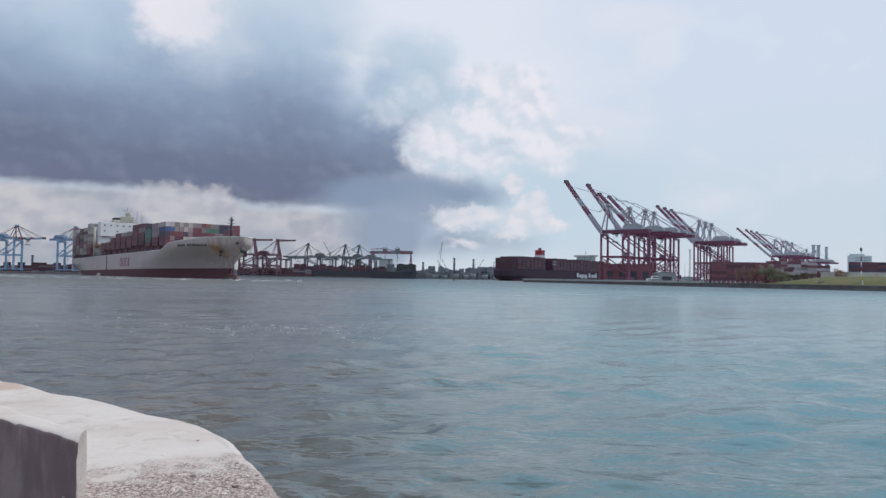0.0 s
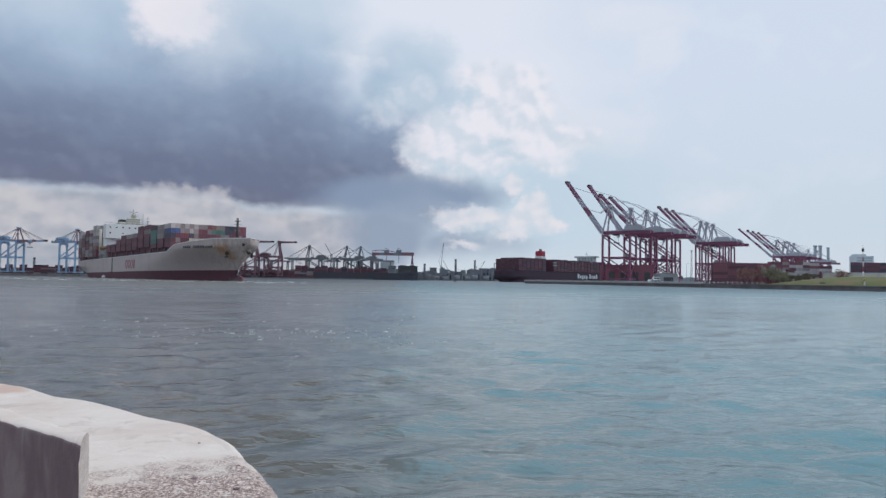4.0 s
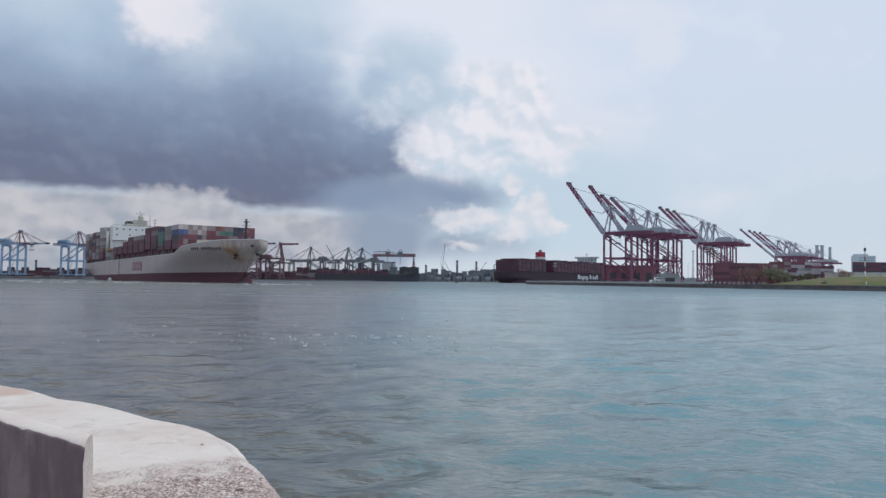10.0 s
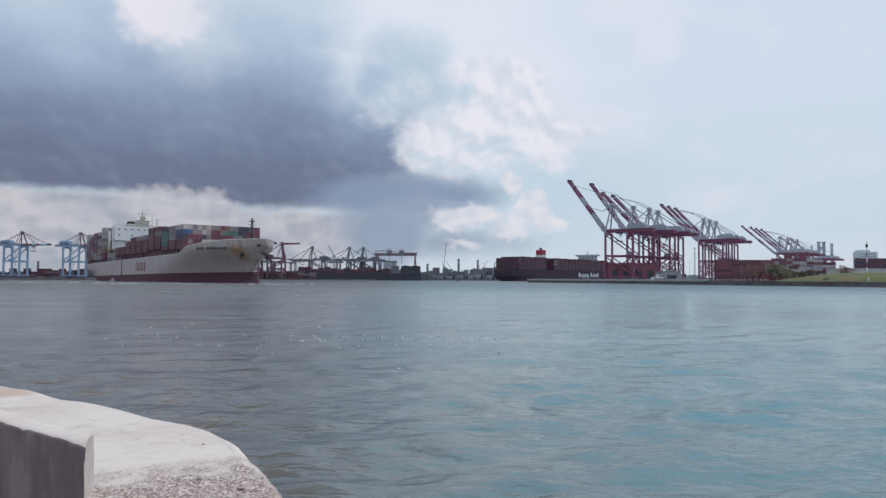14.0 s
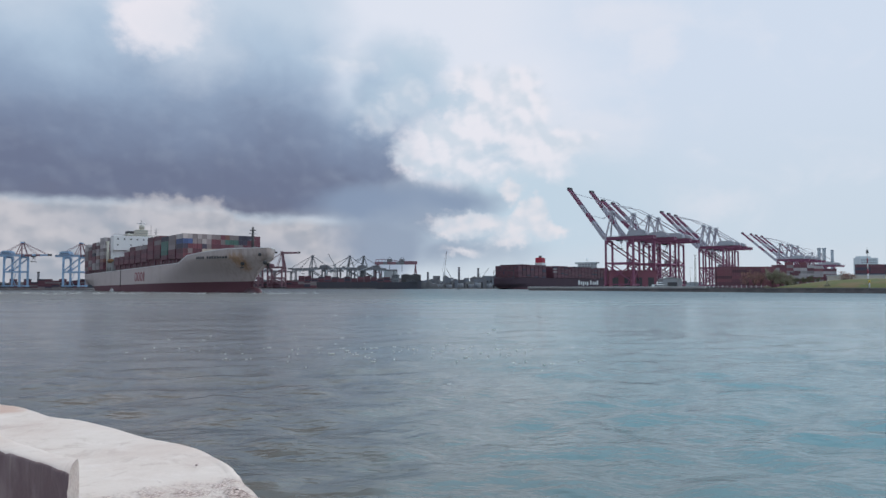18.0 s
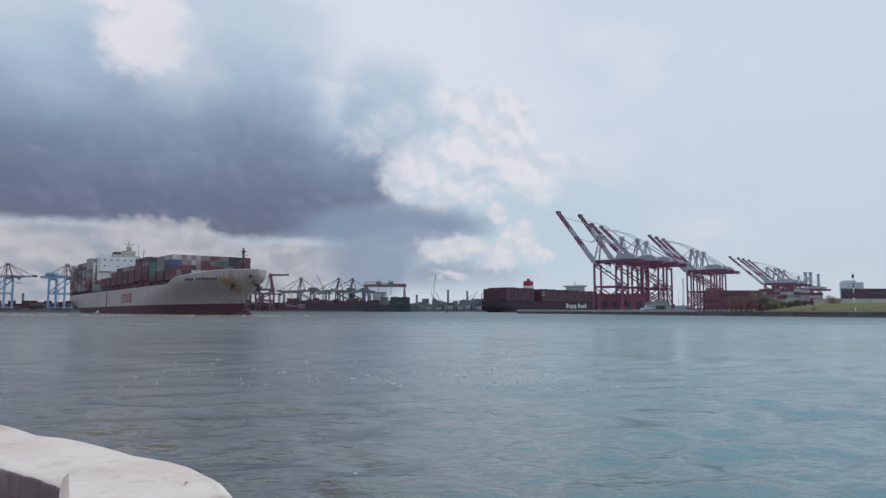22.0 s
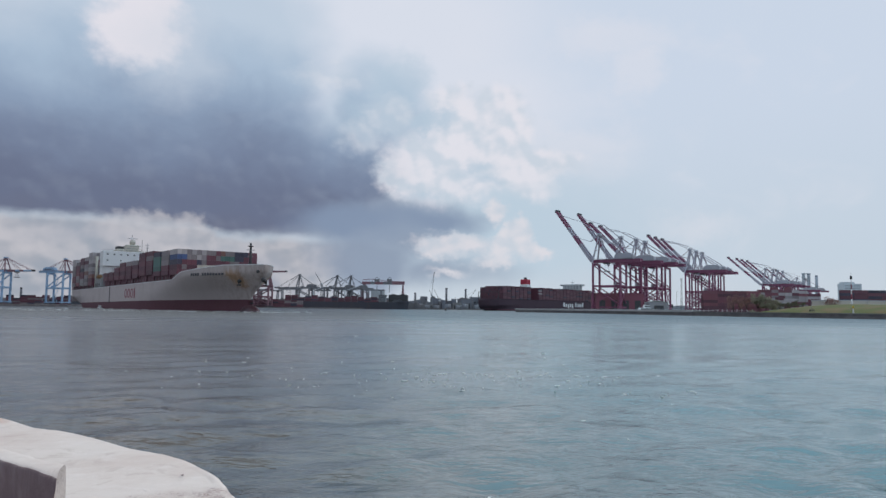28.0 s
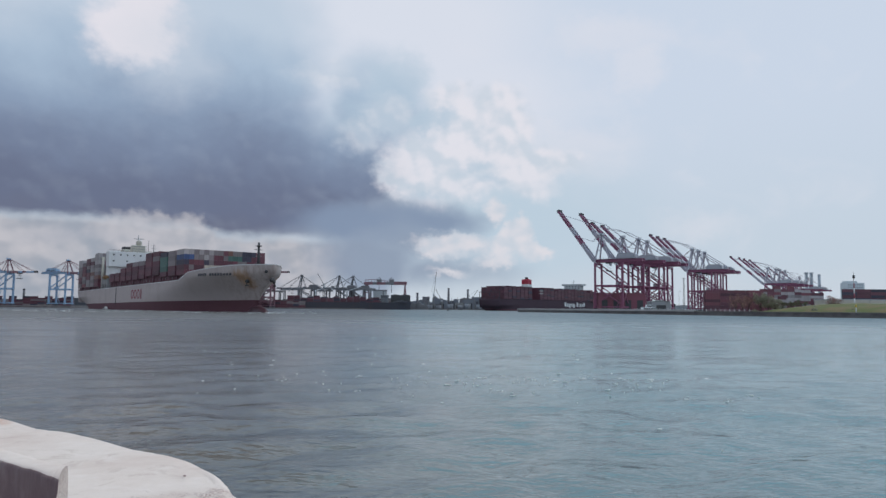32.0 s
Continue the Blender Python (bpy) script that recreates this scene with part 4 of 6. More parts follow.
def build_ship():
    ship = thing("container_ship", "light grey container ship with red boot topping, loaded, under way", "ship")
    st = [5.5, 6, 6.5, 7, 7.6, 8.5, 10, 12, 14, 16, 18, 20, 22, 24, 26, 28, 31, 37, 45, 54, 60, 66, 73, 85, 100, 120, 150, 190, 230, 265, 285, 300, 315, 326]
    boot = lambda s: 6.0 - 2.4 * s / 326
    rise = lambda s: -1.5 if s < 288 else -1.5 + 6.6 * ((s - 288) / 38) ** 0.8
    bm = bmesh.new()
    hull_band(bm, lambda s: max(boot(s), rise(s)), ship_deck, st, 14)
    end = [(150 - 326, y, z) for y, z in ((-20, 5.1), (20, 5.1), (20.9, 14.1), (-20.9, 14.1))]
    bm.faces.new([bm.verts.new(p) for p in end])
    hull = part("hull", bm, M_HULL, ship, "light grey painted hull with rust streaks", True)
    bm = bmesh.new()
    hull_band(bm, rise, lambda s: max(boot(s), rise(s) + 0.02), st, 4)
    part("boot_topping", bm, M_BOOT, ship, "dark red boot topping at the waterline", True)
    # bulbous bow, just awash
    bm = bmesh.new()
    bmesh.ops.create_uvsphere(bm, u_segments=16, v_segments=10, radius=1.0)
    for v in bm.verts:
        v.co = Vector((150 - 22.5 + v.co.x * 10.0, v.co.y * 3.0, -0.5 + v.co.z * 3.7))
    part("bulb", bm, M_WETBOOT_SHADE, ship, "dark red bulbous bow", True)
    # decks
    bm = bmesh.new()
    deck_st = [s for s in st if s >= 8]
    for a, b in zip(deck_st[:-1], deck_st[1:]):
        za, zb = ship_deck(a) - 1.1, ship_deck(b) - 1.1
        ha, hb = ship_half(a, za) - 0.1, ship_half(b, zb) - 0.1
        bm.faces.new([bm.verts.new(p) for p in ((150 - a, -ha, za), (150 - b, -hb, zb), (150 - b, hb, zb), (150 - a, ha, za))])
    part("deck", bm, M_BOOT, ship, "dull red deck")
    # rail cap along the gunwale
    for sy in (-1, 1):
        bm = bmesh.new()
        for a, b in zip(st[1:-1], st[2:]):
            za, zb = ship_deck(a), ship_deck(b)
            beam(bm, (150 - a, sy * ship_half(a, za), za), (150 - b, sy * ship_half(b, zb), zb), 0.5, 0.35)
        part("gunwale", bm, M_WHITE, ship)
    # breakwater on the forecastle
    piece("breakwater", M_CREAM, ship, lambda bm: [beam(bm, (150 - 50, sy * 16.5, 20.6), (150 - 42, 0, 20.6), 0.5, 4.0) for sy in (-1, 1)], "cream steel breakwater")
    # foremast
    mast = pipe("foremast", M_DGREY, ship, (150 - 24, 0, 19), (150 - 24, 0, 33.0), 0.85, 0.55)
    block("lamp_platform", M_DGREY, mast, 150 - 25.1, 150 - 22.9, -1.1, 1.1, 31.2, 31.6)
    for z, w in ((26.5, 1.4), (29.6, 2.0)):
        bar("crosstree", M_STEEL, mast, (150 - 24, -w, z), (150 - 24, w, z), 0.3)
    pipe("lamp", M_DGREY, mast, (150 - 23.4, 0, 28.2), (150 - 23.4, 0, 29.0), 0.3)
    piece("ladder", M_STEEL, mast, lambda bm: [beam(bm, (150 - 24.8, y, 20), (150 - 24.4, y, 30), 0.12) for y in (-0.25, 0.25)])
    # windlasses, bollards and vents on the forecastle
    for y in (-6, 6):
        w = pipe("windlass", M_STEEL, ship, (150 - 20, y - 2, 20.3), (150 - 20, y + 2, 20.3), 1.0, n=10)
        block("motor", M_DGREY, w, 150 - 21.5, 150 - 18.8, y + 2, y + 3.2, 19.3, 21.2, 0.1)
    for s, y in ((15, 4), (15, -4), (33, 13), (33, -13), (40, 15), (40, -15)):
        pipe("bollard", M_DGREY, ship, (150 - s, y, 19.2), (150 - s, y, 20.8), 0.4)
    # anchor pockets with rust below, anchors
    for sy in (-1, 1):
        a = Vector((150 - 20.5, sy * (ship_half(20.5, 14.5) + 0.1), 14.5))
        pk = pipe("anchor_pocket", M_DGREY, ship, a, a + Vector((0.5, sy * 0.5, -0.2)), 0.95, n=12, label="dark anchor pocket")
        piece("anchor", M_DGREY, pk, lambda bm: (beam(bm, a + Vector((0.3, sy * 0.6, 0.8)), a + Vector((0.1, sy * 0.5, -2.0)), 0.45),
                                              beam(bm, a + Vector((-1.4, sy * 0.6, -2.0)), a + Vector((1.6, sy * 0.3, -2.0)), 0.6)))
    pipe("fairlead", M_DGREY, ship, (150 - 8.6, ship_half(8.6, 18.6) * -1 - 0.1, 18.6), (150 - 8.2, ship_half(8.6, 18.6) * -1 - 0.3, 18.6), 0.8, n=12)
    pipe("fairlead", M_DGREY, ship, (150 - 8.0, 0, 15.0), (150 - 7.0, -0.4, 14.6), 1.2, 1.0, n=12)
    # company mark on the side: plain red shapes
    for k in range(4):
        s = 161 - k * 6.6
        bm = bmesh.new()
        ring = []
        for i in range(18):
            a = 2 * math.pi * i / 18
            ring.append((math.cos(a), math.sin(a)))
        y = -(21.4 + 0.06)
        if k < 3:
            out_ = [bm.verts.new((150 - s + 3.1 * c, y, 9.6 + 2.9 * z)) for c, z in ring]
            inn_ = [bm.verts.new((150 - s + 1.7 * c, y, 9.6 + 1.9 * z)) for c, z in ring]
            for i in range(18):
                bm.faces.new((out_[i], out_[(i + 1) % 18], inn_[(i + 1) % 18], inn_[i]))
        else:
            box(bm, 150 - s - 2.2, 150 - s + 0.4, y, y + 0.05, 6.7, 12.5)
        part("company_mark", bm, M_MARK, hull, "plain red shapes painted on the side")
    for k in range(13):
        if k == 4:
            continue
        s = 49.5 - k * 1.85
        b0, b1 = ship_half(s, 17.8) + 0.08, ship_half(s - 1.35, 17.8) + 0.08
        piece("letter_bar", M_NAME, hull, lambda bm: beam(bm, (150 - s, -b0, 17.8), (150 - s + 1.35, -b1, 17.8), 0.06, 1.3))
    # draught marks and side door line
    bar("side_line", M_DGREY, hull, (150 - 201, -21.44, 3.6), (150 - 201, -21.44, 15.0), 0.5)
    # superstructure
    house = block("deckhouse", M_WHITE, ship, 158 - 254, 158 - 239, -13.5, 16.5, 14.5, 37.0, 0.4, "white painted deckhouse")
    for y in (-19.5, 19.5):
        bar("wing_strut", M_WHITE, ship, (158 - 243, y, 29.5), (158 - 243, math.copysign(13.4, y), 23.0), 0.7)
    for z in (20, 23, 26):
        bar("deck_edge", M_WHITE, house, (158 - 238.8, -13.6, z), (158 - 238.8, 16.6, z), 0.3, 0.18)
    wing = block("bridge_wing", M_WHITE, ship, 158 - 246, 158 - 237, -20.5, 22.5, 29.5, 40.0, 0.3, "white bridge front across the beam")
    for z, n_w, w in ((37.6, 9, 0.55), (33.4, 5, 0.5)):
        for k in range(n_w):
            y = -17.5 + k * 35.0 / (n_w - 1)
            block("window", M_GLASS, wing, 158 - 237.0, 158 - 236.92, y - w, y + w, z - 0.45, z + 0.45)
    for z in (21.4, 24.4, 27.4):
        for k in range(6):
            y = -10.5 + k * 4.2
            block("window", M_GLASS, house, 158 - 239.02, 158 - 238.94, y - 0.5, y + 0.5, z - 0.5, z + 0.5)
    for s in (242.5, 246, 249.5, 252.5):
        for z in (22, 27, 32, 36):
            block("window", M_GLASS, house, 158 - s - 0.5, 158 - s + 0.5, -13.56, -13.48, z - 0.5, z + 0.5)
    piece("wing_rail", M_STEEL, wing, lambda bm: [beam(bm, (158 - 237, -20.5, z), (158 - 237, 22.5, z), 0.1) for z in (40.6, 41.1)]
          + [beam(bm, (158 - 237, -20.4 + k * 3, 40.0), (158 - 237, -20.4 + k * 3, 41.1), 0.1) for k in range(15)])
    casing = block("side_casing", M_STEEL, ship, 158 - 256, 158 - 238, -20.6, -13.6, 13.5, 23.5, 0.3, "grey deck casing beside the house")
    for k in range(3):
        block("door", M_DGREY, casing, 158 - 254 + k * 5, 158 - 252 + k * 5, -20.68, -20.58, 14.5, 17.5)
    block("house_side", M_WHITE, ship, 158 - 246, 158 - 239.2, -20.2, -13.6, 23.5, 29.4, 0.2)
    tower = block("radar_tower", M_CREAM, ship, 158 - 248, 158 - 242, -4.4, 4.4, 40.0, 45.4, 0.5, "cream radar tower")
    for z in (42.6, 44.6):
        bar("tower_rail", M_STEEL, tower, (158 - 241.6, -5.4, z), (158 - 241.6, 5.4, z), 0.25)
    bar("yard", M_STEEL, tower, (158 - 245, -3.0, 50.2), (158 - 245, 3.6, 50.2), 0.3)
    ymast = pipe("signal_mast", M_STEEL, tower, (158 - 241.5, 9.8, 40.0), (158 - 241.5, 9.8, 47.0), 0.3, 0.16)
    for z in (43.6, 45.6):
        bar("arm", M_STEEL, ymast, (158 - 241.5, 8.4, z), (158 - 241.5, 11.2, z), 0.25)
    block("platform", M_CREAM, tower, 158 - 249, 158 - 242, -7.5, 7.5, 40.6, 41.2)
    bm = bmesh.new()
    bmesh.ops.create_uvsphere(bm, u_segments=14, v_segments=8, radius=2.1, matrix=Matrix.Translation((158 - 245, 0.5, 47.2)))
    part("radome", bm, M_CREAM, tower, "", True)
    pipe("aerial", M_STEEL, tower, (158 - 245, 0, 46), (158 - 245, 0, 52.5), 0.22)
    for y in (-6.6, 6.6):
        pipe("aerial", M_STEEL, tower, (158 - 243, y, 41.4), (158 - 243, y, 50 - abs(y - 6)), 0.16)
    bar("radar_scanner", M_WHITE, tower, (158 - 242.6, -2.6, 49.8), (158 - 242.6, 2.6, 49.8), 0.4, 0.5)
    fun = block("funnel", M_CREAM, ship, 150 - 268, 150 - 259, -5, 5, 14.5, 44.0, 0.8, "cream funnel with dark top")
    block("funnel_top", M_DGREY, fun, 150 - 267, 150 - 260, -4, 4, 44.0, 46.0, 0.3)
    # free-fall boat gear and stores crane beside the house
    crane = pipe("stores_crane", M_CREAM, ship, (150 - 250.5, -19.5, 14.5), (150 - 250.5, -19.5, 37), 0.9, n=8, label="cream deck crane")
    bar("jib", M_CREAM, crane, (150 - 250.5, -19.5, 35.5), (150 - 262, -19.8, 38.5), 0.7)
    boat = piece("lifeboat", M_RUST, ship, lambda bm: [tube(bm, (163 - 257, -20.4, 22), (163 - 253, -20.4, 22), 0.5, 1.5), tube(bm, (163 - 253, -20.4, 22), (163 - 245, -20.4, 22), 1.5, 1.5), tube(bm, (163 - 245, -20.4, 22), (163 - 242, -20.4, 22), 1.5, 0.4)], "orange enclosed lifeboat", True)
    # lashing bridges, coamings and containers
    rng = random.Random(4)
    fore = [(65.5 + 14.3 * k) for k in range(11)]
    tiers_f = [5, 5, 5, 5, 5, 4, 4, 4, 3, 2, 2]
    kind = MAROON
    aft = [255 + 14.0 * k for k in range(5)]
    tiers_a = [9, 8, 8, 7, 8]
    # side of the fore bays, lowest box first
    flank = {1: (DARK_, MAROON, GREY_, GREY_, GREY_), 2: (DARK_, GREEN_, GREEN_, GREEN_, NAVY_), 3: (DARK_, MAROON, MAROON, GREY_, MAROON), 4: (MAROON, DARK_, MAROON, MAROON, DARK_),
             5: (DARK_, MAROON, DARK_, GREY_), 6: (DARK_, DARK_, MAROON, GREY_), 7: (MAROON, DARK_, MAROON, MAROON)}
    prev = 0
    for bay, (s, n) in enumerate(list(zip(fore, tiers_f)) + list(zip(aft, tiers_a))):
        z0 = 16.4 if s > 250 else 19.6 if 3 <= bay <= 4 else 18.4
        if s == aft[0]:
            prev = n
        block("hatch_coaming", M_BOOT, ship, 150 - s - 12.6, 150 - s, -20.2, 20.2, z0 - 4.0, z0 - 0.05, 0.15)
        lb = bar("lashing_bridge", M_DRED, ship, (150 - s - 13.2, -20.8, z0 + 5.4), (150 - s - 13.2, 20.8, z0 + 5.4), 0.7, 0.5)
        for y in (-20.6, -15.6, 20.6):
            bar("post", M_DRED, lb, (150 - s - 13.2, y, z0 - 2.5), (150 - s - 13.2, y, z0 + 5.4), 0.5)
        front = s == fore[0]
        for c in range(17):
            y = -20.2 + 2.52 * c
            hgt = n
            for k in range(hgt):
                shown = c < 2 or front or k >= max(prev, 2)
                if s > 250:
                    shown = c < 2
                if not shown:
                    continue
                if front or rng.random() < 0.85:
                    kind = rng.choice(MIXED if bay % 3 else MIXED + [GREY_] * 3)
                if front and k < hgt - 2:
                    kind = rng.choice((MAROON, DARK_, MAROON, NAVY_, GREY_, DARK_))
                if front and k == hgt - 1:
                    kind = BAY_TOP[c]
                if front and k == hgt - 2:
                    kind = BAY_SECOND[c]
                if 150 < s < 235 and k < 3 and c < 2:
                    kind = MAROON if rng.random() < 0.8 else RED_
                if bay in flank and c < 2:
                    kind = flank[bay][k]
                if s > 250 and rng.random() < 0.45:
                    kind = (GREY_, WHITE_, GREY_, MAROON)[(bay + k // 3) % 4]
                link("container", BOXES[kind], ship, pose(150 - s - 6.3, y, z0 + 2.62 * k))
        prev = n
    # broken water along the bow and side
    bm = bmesh.new()
    rw = random.Random(9)
    for k in range(150):
        if k < 90:
            q = rw.uniform(2, 60)
            y = ship_half(max(q, 27), 0.5) + abs(rw.gauss(0.5, 2.2 + q * 0.05))
            sy = 1 if rw.random() < 0.7 else -1
        else:
            q = rw.uniform(60, 322)
            y, sy = 21.5 + abs(rw.gauss(0, 0.9)), -1
        lx, ly = rw.uniform(0.6, 3.2), rw.uniform(0.25, 0.7)
        ring = [(150 - q + lx * math.cos(a) * rw.uniform(0.6, 1.1), sy * y + ly * math.sin(a) * rw.uniform(0.6, 1.1)) for a in [2 * math.pi * i / 7 for i in range(7)]]
        quad_prism(bm, [(x, y2, 0.02) for x, y2 in ring], [(x, y2, 0.10 + 0.06 * rw.random()) for x, y2 in ring])
    foam = part("bow_wave", bm, M_FOAM_GLINT, ship, "white broken water along the hull")
    foam["kind"] = "stuff"
    # deck railing along the working side
    for s in range(78, 322, 6):
        bar("rail_post", M_STEEL, ship, (150 - s, -21.2, 14.0), (150 - s, -21.2, ship_deck(s) + 2.2), 0.16)
    return ship


# ---------------------------------------------------------------- ship-to-shore cranes
def build_crane(label, main, second, house_mat, raised=None, reach=64.0, scale_h=1.0, group="quay cranes", heavy=1.0, lift=31.0, braced=True, folded=False):
    """x toward the water, y along the rails. raised: the boom's angle in degrees, or None when lowered."""
    H, G, W = 50.5 * scale_h, 30.0, 9.0
    PB = 26.0 * scale_h      # height of the portal beams
    c = thing("gantry_crane", label, "crane", group)
    for x in (0, -G):
        for y in (-W, W):
            leg = bar("leg", main, c, (x, y, 2.2), (x, y, H), 1.7 * heavy, 2.0 * heavy)
            bog = block("bogie", M_DGREY, leg, x - 1.0, x + 1.0, y - 4.2, y + 4.2, 0.5, 2.2, 0.2)
        bar("sill_beam", main, c, (x, -W - 4, 3.6), (x, W + 4, 3.6), 1.5, 1.9)
        bar("portal_tie", main, c, (x, -W, H - 1), (x, W, H - 1), 1.4 * heavy, 2.2 * heavy)
        bar("cross_beam", main, c, (x, -W, PB + 0.5), (x, W, PB + 0.5), 1.2 * heavy, 1.6 * heavy)
    for y in (-W, W):
        bar("portal_beam", main, c, (0, y, PB), (-G, y, PB), 1.3 * heavy, 2.0 * heavy)
        bar("diagonal", main, c, (0, y, H - 2), (-G, y, PB + 1.5), 1.1 * heavy)
        if braced:
            bar("diagonal", main, c, (-G, y, PB - 1), (0, y, 6.0), 1.0 * heavy)
            bar("diagonal", main, c, (0, y, PB - 1), (-G, y, 6.0), 1.0 * heavy)
        bar("sill_tie", main, c, (0, y, 3.8), (-G, y, 3.8), 0.9, 1.2)
    for y in (-3.4, 3.4):
        bar("girder", main, c, (3, y, H + 2.4), (-G - 20, y, H + 2.4), 1.6 * heavy, 3.4)
    for x in (-G - 19, -G - 6, -G + 8, -10):
        bar("girder_tie", main, c, (x, -3.4, H + 1.6), (x, 3.4, H + 1.6), 0.8, 1.2)
    # A-frame
    apex = Vector((-4.0, 0, H + lift))
    for y in (-1, 1):
        bar("a_frame_leg", second, c, (1.5, y * W * 0.8, H), (apex.x, y * 1.6, apex.z), 1.3 * heavy)
        bar("back_leg", second, c, (-14, y * 3.4, H + 3), (apex.x, y * 1.6, apex.z), 0.8)
        bar("back_stay", second, c, (apex.x, y * 1.6, apex.z - 0.5), (-G - 14, y * 3.4, H + 4), 0.55)
    bar("a_frame_tie", second, c, (-1.0, -W * 0.45, H + 14), (-1.0, W * 0.45, H + 14), 0.7)
    head = block("sheave_head", house_mat, c, apex.x - 2.2, apex.x + 2.2, -3, 3, apex.z - 1, apex.z + 1.2, 0.2)
    bar("head_rail", house_mat, head, (apex.x - 3.0, -3.2, apex.z + 2.2), (apex.x + 3.0, -3.2, apex.z + 2.2), 0.18)
    # boom in painted sections
    hinge = Vector((3.5, 0, H + 2.4))
    a = radians(raised if raised is not None else 0.0)
    d = Vector((math.cos(a), 0, math.sin(a)))
    n = 6
    if folded:
        hinge = Vector((apex.x + 1.5, 0, apex.z - 2.0))
        for y in (-2.4, 2.4):
            bar("boom_post", main, c, (1.5, y, H + 2), (hinge.x, y, hinge.z), 1.6)
    for y in (-3.2, 3.2):
        for k in range(n):
            mat = second if k in (0, 1, 3) else main
            p, q = hinge + d * (reach * k / n), hinge + d * (reach * (k + 1) / n)
            bar("boom_section", mat, c, (p.x, y, p.z), (q.x, y, q.z), 1.7, 3.5 - 0.2 * k)
    for k in range(8):
        p = hinge + d * (reach * (k + 0.5) / 8)
        bar("boom_tie", main, c, (p.x, -3.2, p.z), (p.x, 3.2, p.z), 0.6)
        p2 = hinge + d * (reach * (k + 1.0) / 8)
        bar("boom_lacing", second, c, (p.x, -3.2, p.z + 1.2), (p2.x, 3.2, p2.z + 1.2), 0.35)
    tip = hinge + d * reach
    block("boom_tip", M_DGREY, c, tip.x - 1.6, tip.x + 1.6, -3.8, 3.8, tip.z - 1.2, tip.z + 2.0, 0.2)
    for f in (0.45, 0.9):
        p = hinge + d * (reach * f) + Vector((0, 0, 1.4))
        if raised is None:
            for y in (-1.6, 1.6):
                bar("fore_stay", second, c, (apex.x + 1, y, apex.z), (p.x, y * 2, p.z), 0.5)
        else:
            mid = (apex + p) / 2 + Vector((-3.0, 0, -6 if f < 0.6 else 3))
            for y in (-1.6, 1.6):
                bar("fore_stay", second, c, (apex.x + 1, y, apex.z), (mid.x, y, mid.z), 0.4)
                bar("fore_stay", second, c, (mid.x, y, mid.z), (p.x, y, p.z), 0.4)
    mh = piece("machinery_house", house_mat, c, lambda bm: quad_prism(bm, [(-G - 12, -4.6, H + 4.3), (-G + 9, -4.6, H + 4.3), (-G + 7, -4.6, H + 9.0), (-G + 3, -4.6, H + 10.2), (-G - 8, -4.6, H + 10.2), (-G - 12, -4.6, H + 8.4)],
                                                              [(-G - 12, 4.6, H + 4.3), (-G + 9, 4.6, H + 4.3), (-G + 7, 4.6, H + 9.0), (-G + 3, 4.6, H + 10.2), (-G - 8, 4.6, H + 10.2), (-G - 12, 4.6, H + 8.4)]), "grey machinery house")
    for k in range(4):
        block("louvre", M_DGREY, mh, -G - 9 + k * 3.6, -G - 7.2 + k * 3.6, -4.72, -4.58, H + 5.6, H + 7.4)
    for k in range(5):
        bar("roof_rib", house_mat, mh, (-G - 8 + k * 2.6, -4.7, H + 10.3), (-G - 8 + k * 2.6, 4.7, H + 10.3), 0.3, 0.4)
    tx = -12.0 if raised is not None else 18.0
    tro = block("trolley", M_DGREY, c, tx - 3, tx + 3, -3, 3, H - 0.6, H + 0.8, 0.1)
    block("cab", M_CWHITE, tro, tx - 4.6, tx - 2.4, 3.2, 5.4, H - 3.2, H - 0.8, 0.2)
    block("spreader", M_DGREY, tro, tx - 1.2, tx + 1.2, -6, 6, H - 9.0, H - 8.0, 0.1)
    for x, y in ((-1, -2.5), (1, -2.5), (-1, 2.5), (1, 2.5)):
        bar("hoist_rope", M_DGREY, tro, (tx + x, y, H - 8), (tx + x, y, H - 0.6), 0.15)
    for x in (0, -G) if braced else ():
        bar("frame_brace", main, c, (x, -W, 6.0), (x, W, PB - 1), 0.8 * heavy)
        bar("frame_brace", main, c, (x, W, 6.0), (x, -W, PB - 1), 0.8 * heavy)
    for k in range(8):
        xa, xb = 2 - k * 6.2, 2 - (k + 1) * 6.2
        bar("girder_lacing", main, c, (xa, -3.4, H + 0.9), (xb, 3.4, H + 0.9), 0.4)
    for y in (-W, W):
        for x in (0, -G):
            bar("knee_brace", main, c, (x, y * 0.55, H - 1.5), (x, y, H - 8), 0.7 * heavy)
    for x in (-G - 16, -G + 2, -16):
        bar("lamp_bracket", main, c, (x, -5.4, H + 0.4), (x, -5.4, H - 1.4), 0.35)
    block("cable_reel", M_DGREY, c, -G - 1.6, -G + 1.6, -W - 5.2, -W - 4.2, 4.6, 8.6, 0.5)
    block("electrical_room", house_mat, c, -G + 3, -G + 9, -2.4, 2.4, PB + 1.2, PB + 4.4, 0.2)
    # stair tower and walkways
    for k in range(5):
        z = 4 + k * (H - 6) / 5
        z2 = 4 + (k + 1) * (H - 6) / 5
        bar("stair_flight", main, c, (-G + (1.5 if k % 2 else 6), W + 1.4, z), (-G + (6 if k % 2 else 1.5), W + 1.4, z2), 0.8, 0.4)
    for y in (-5.0, 5.0):
        bar("walkway_rail", second, c, (2, y, H + 5.2), (-G - 19, y, H + 5.2), 0.2)
        bar("walkway", second, c, (2, y, H + 4.0), (-G - 19, y, H + 4.0), 1.0, 0.15)
    return c


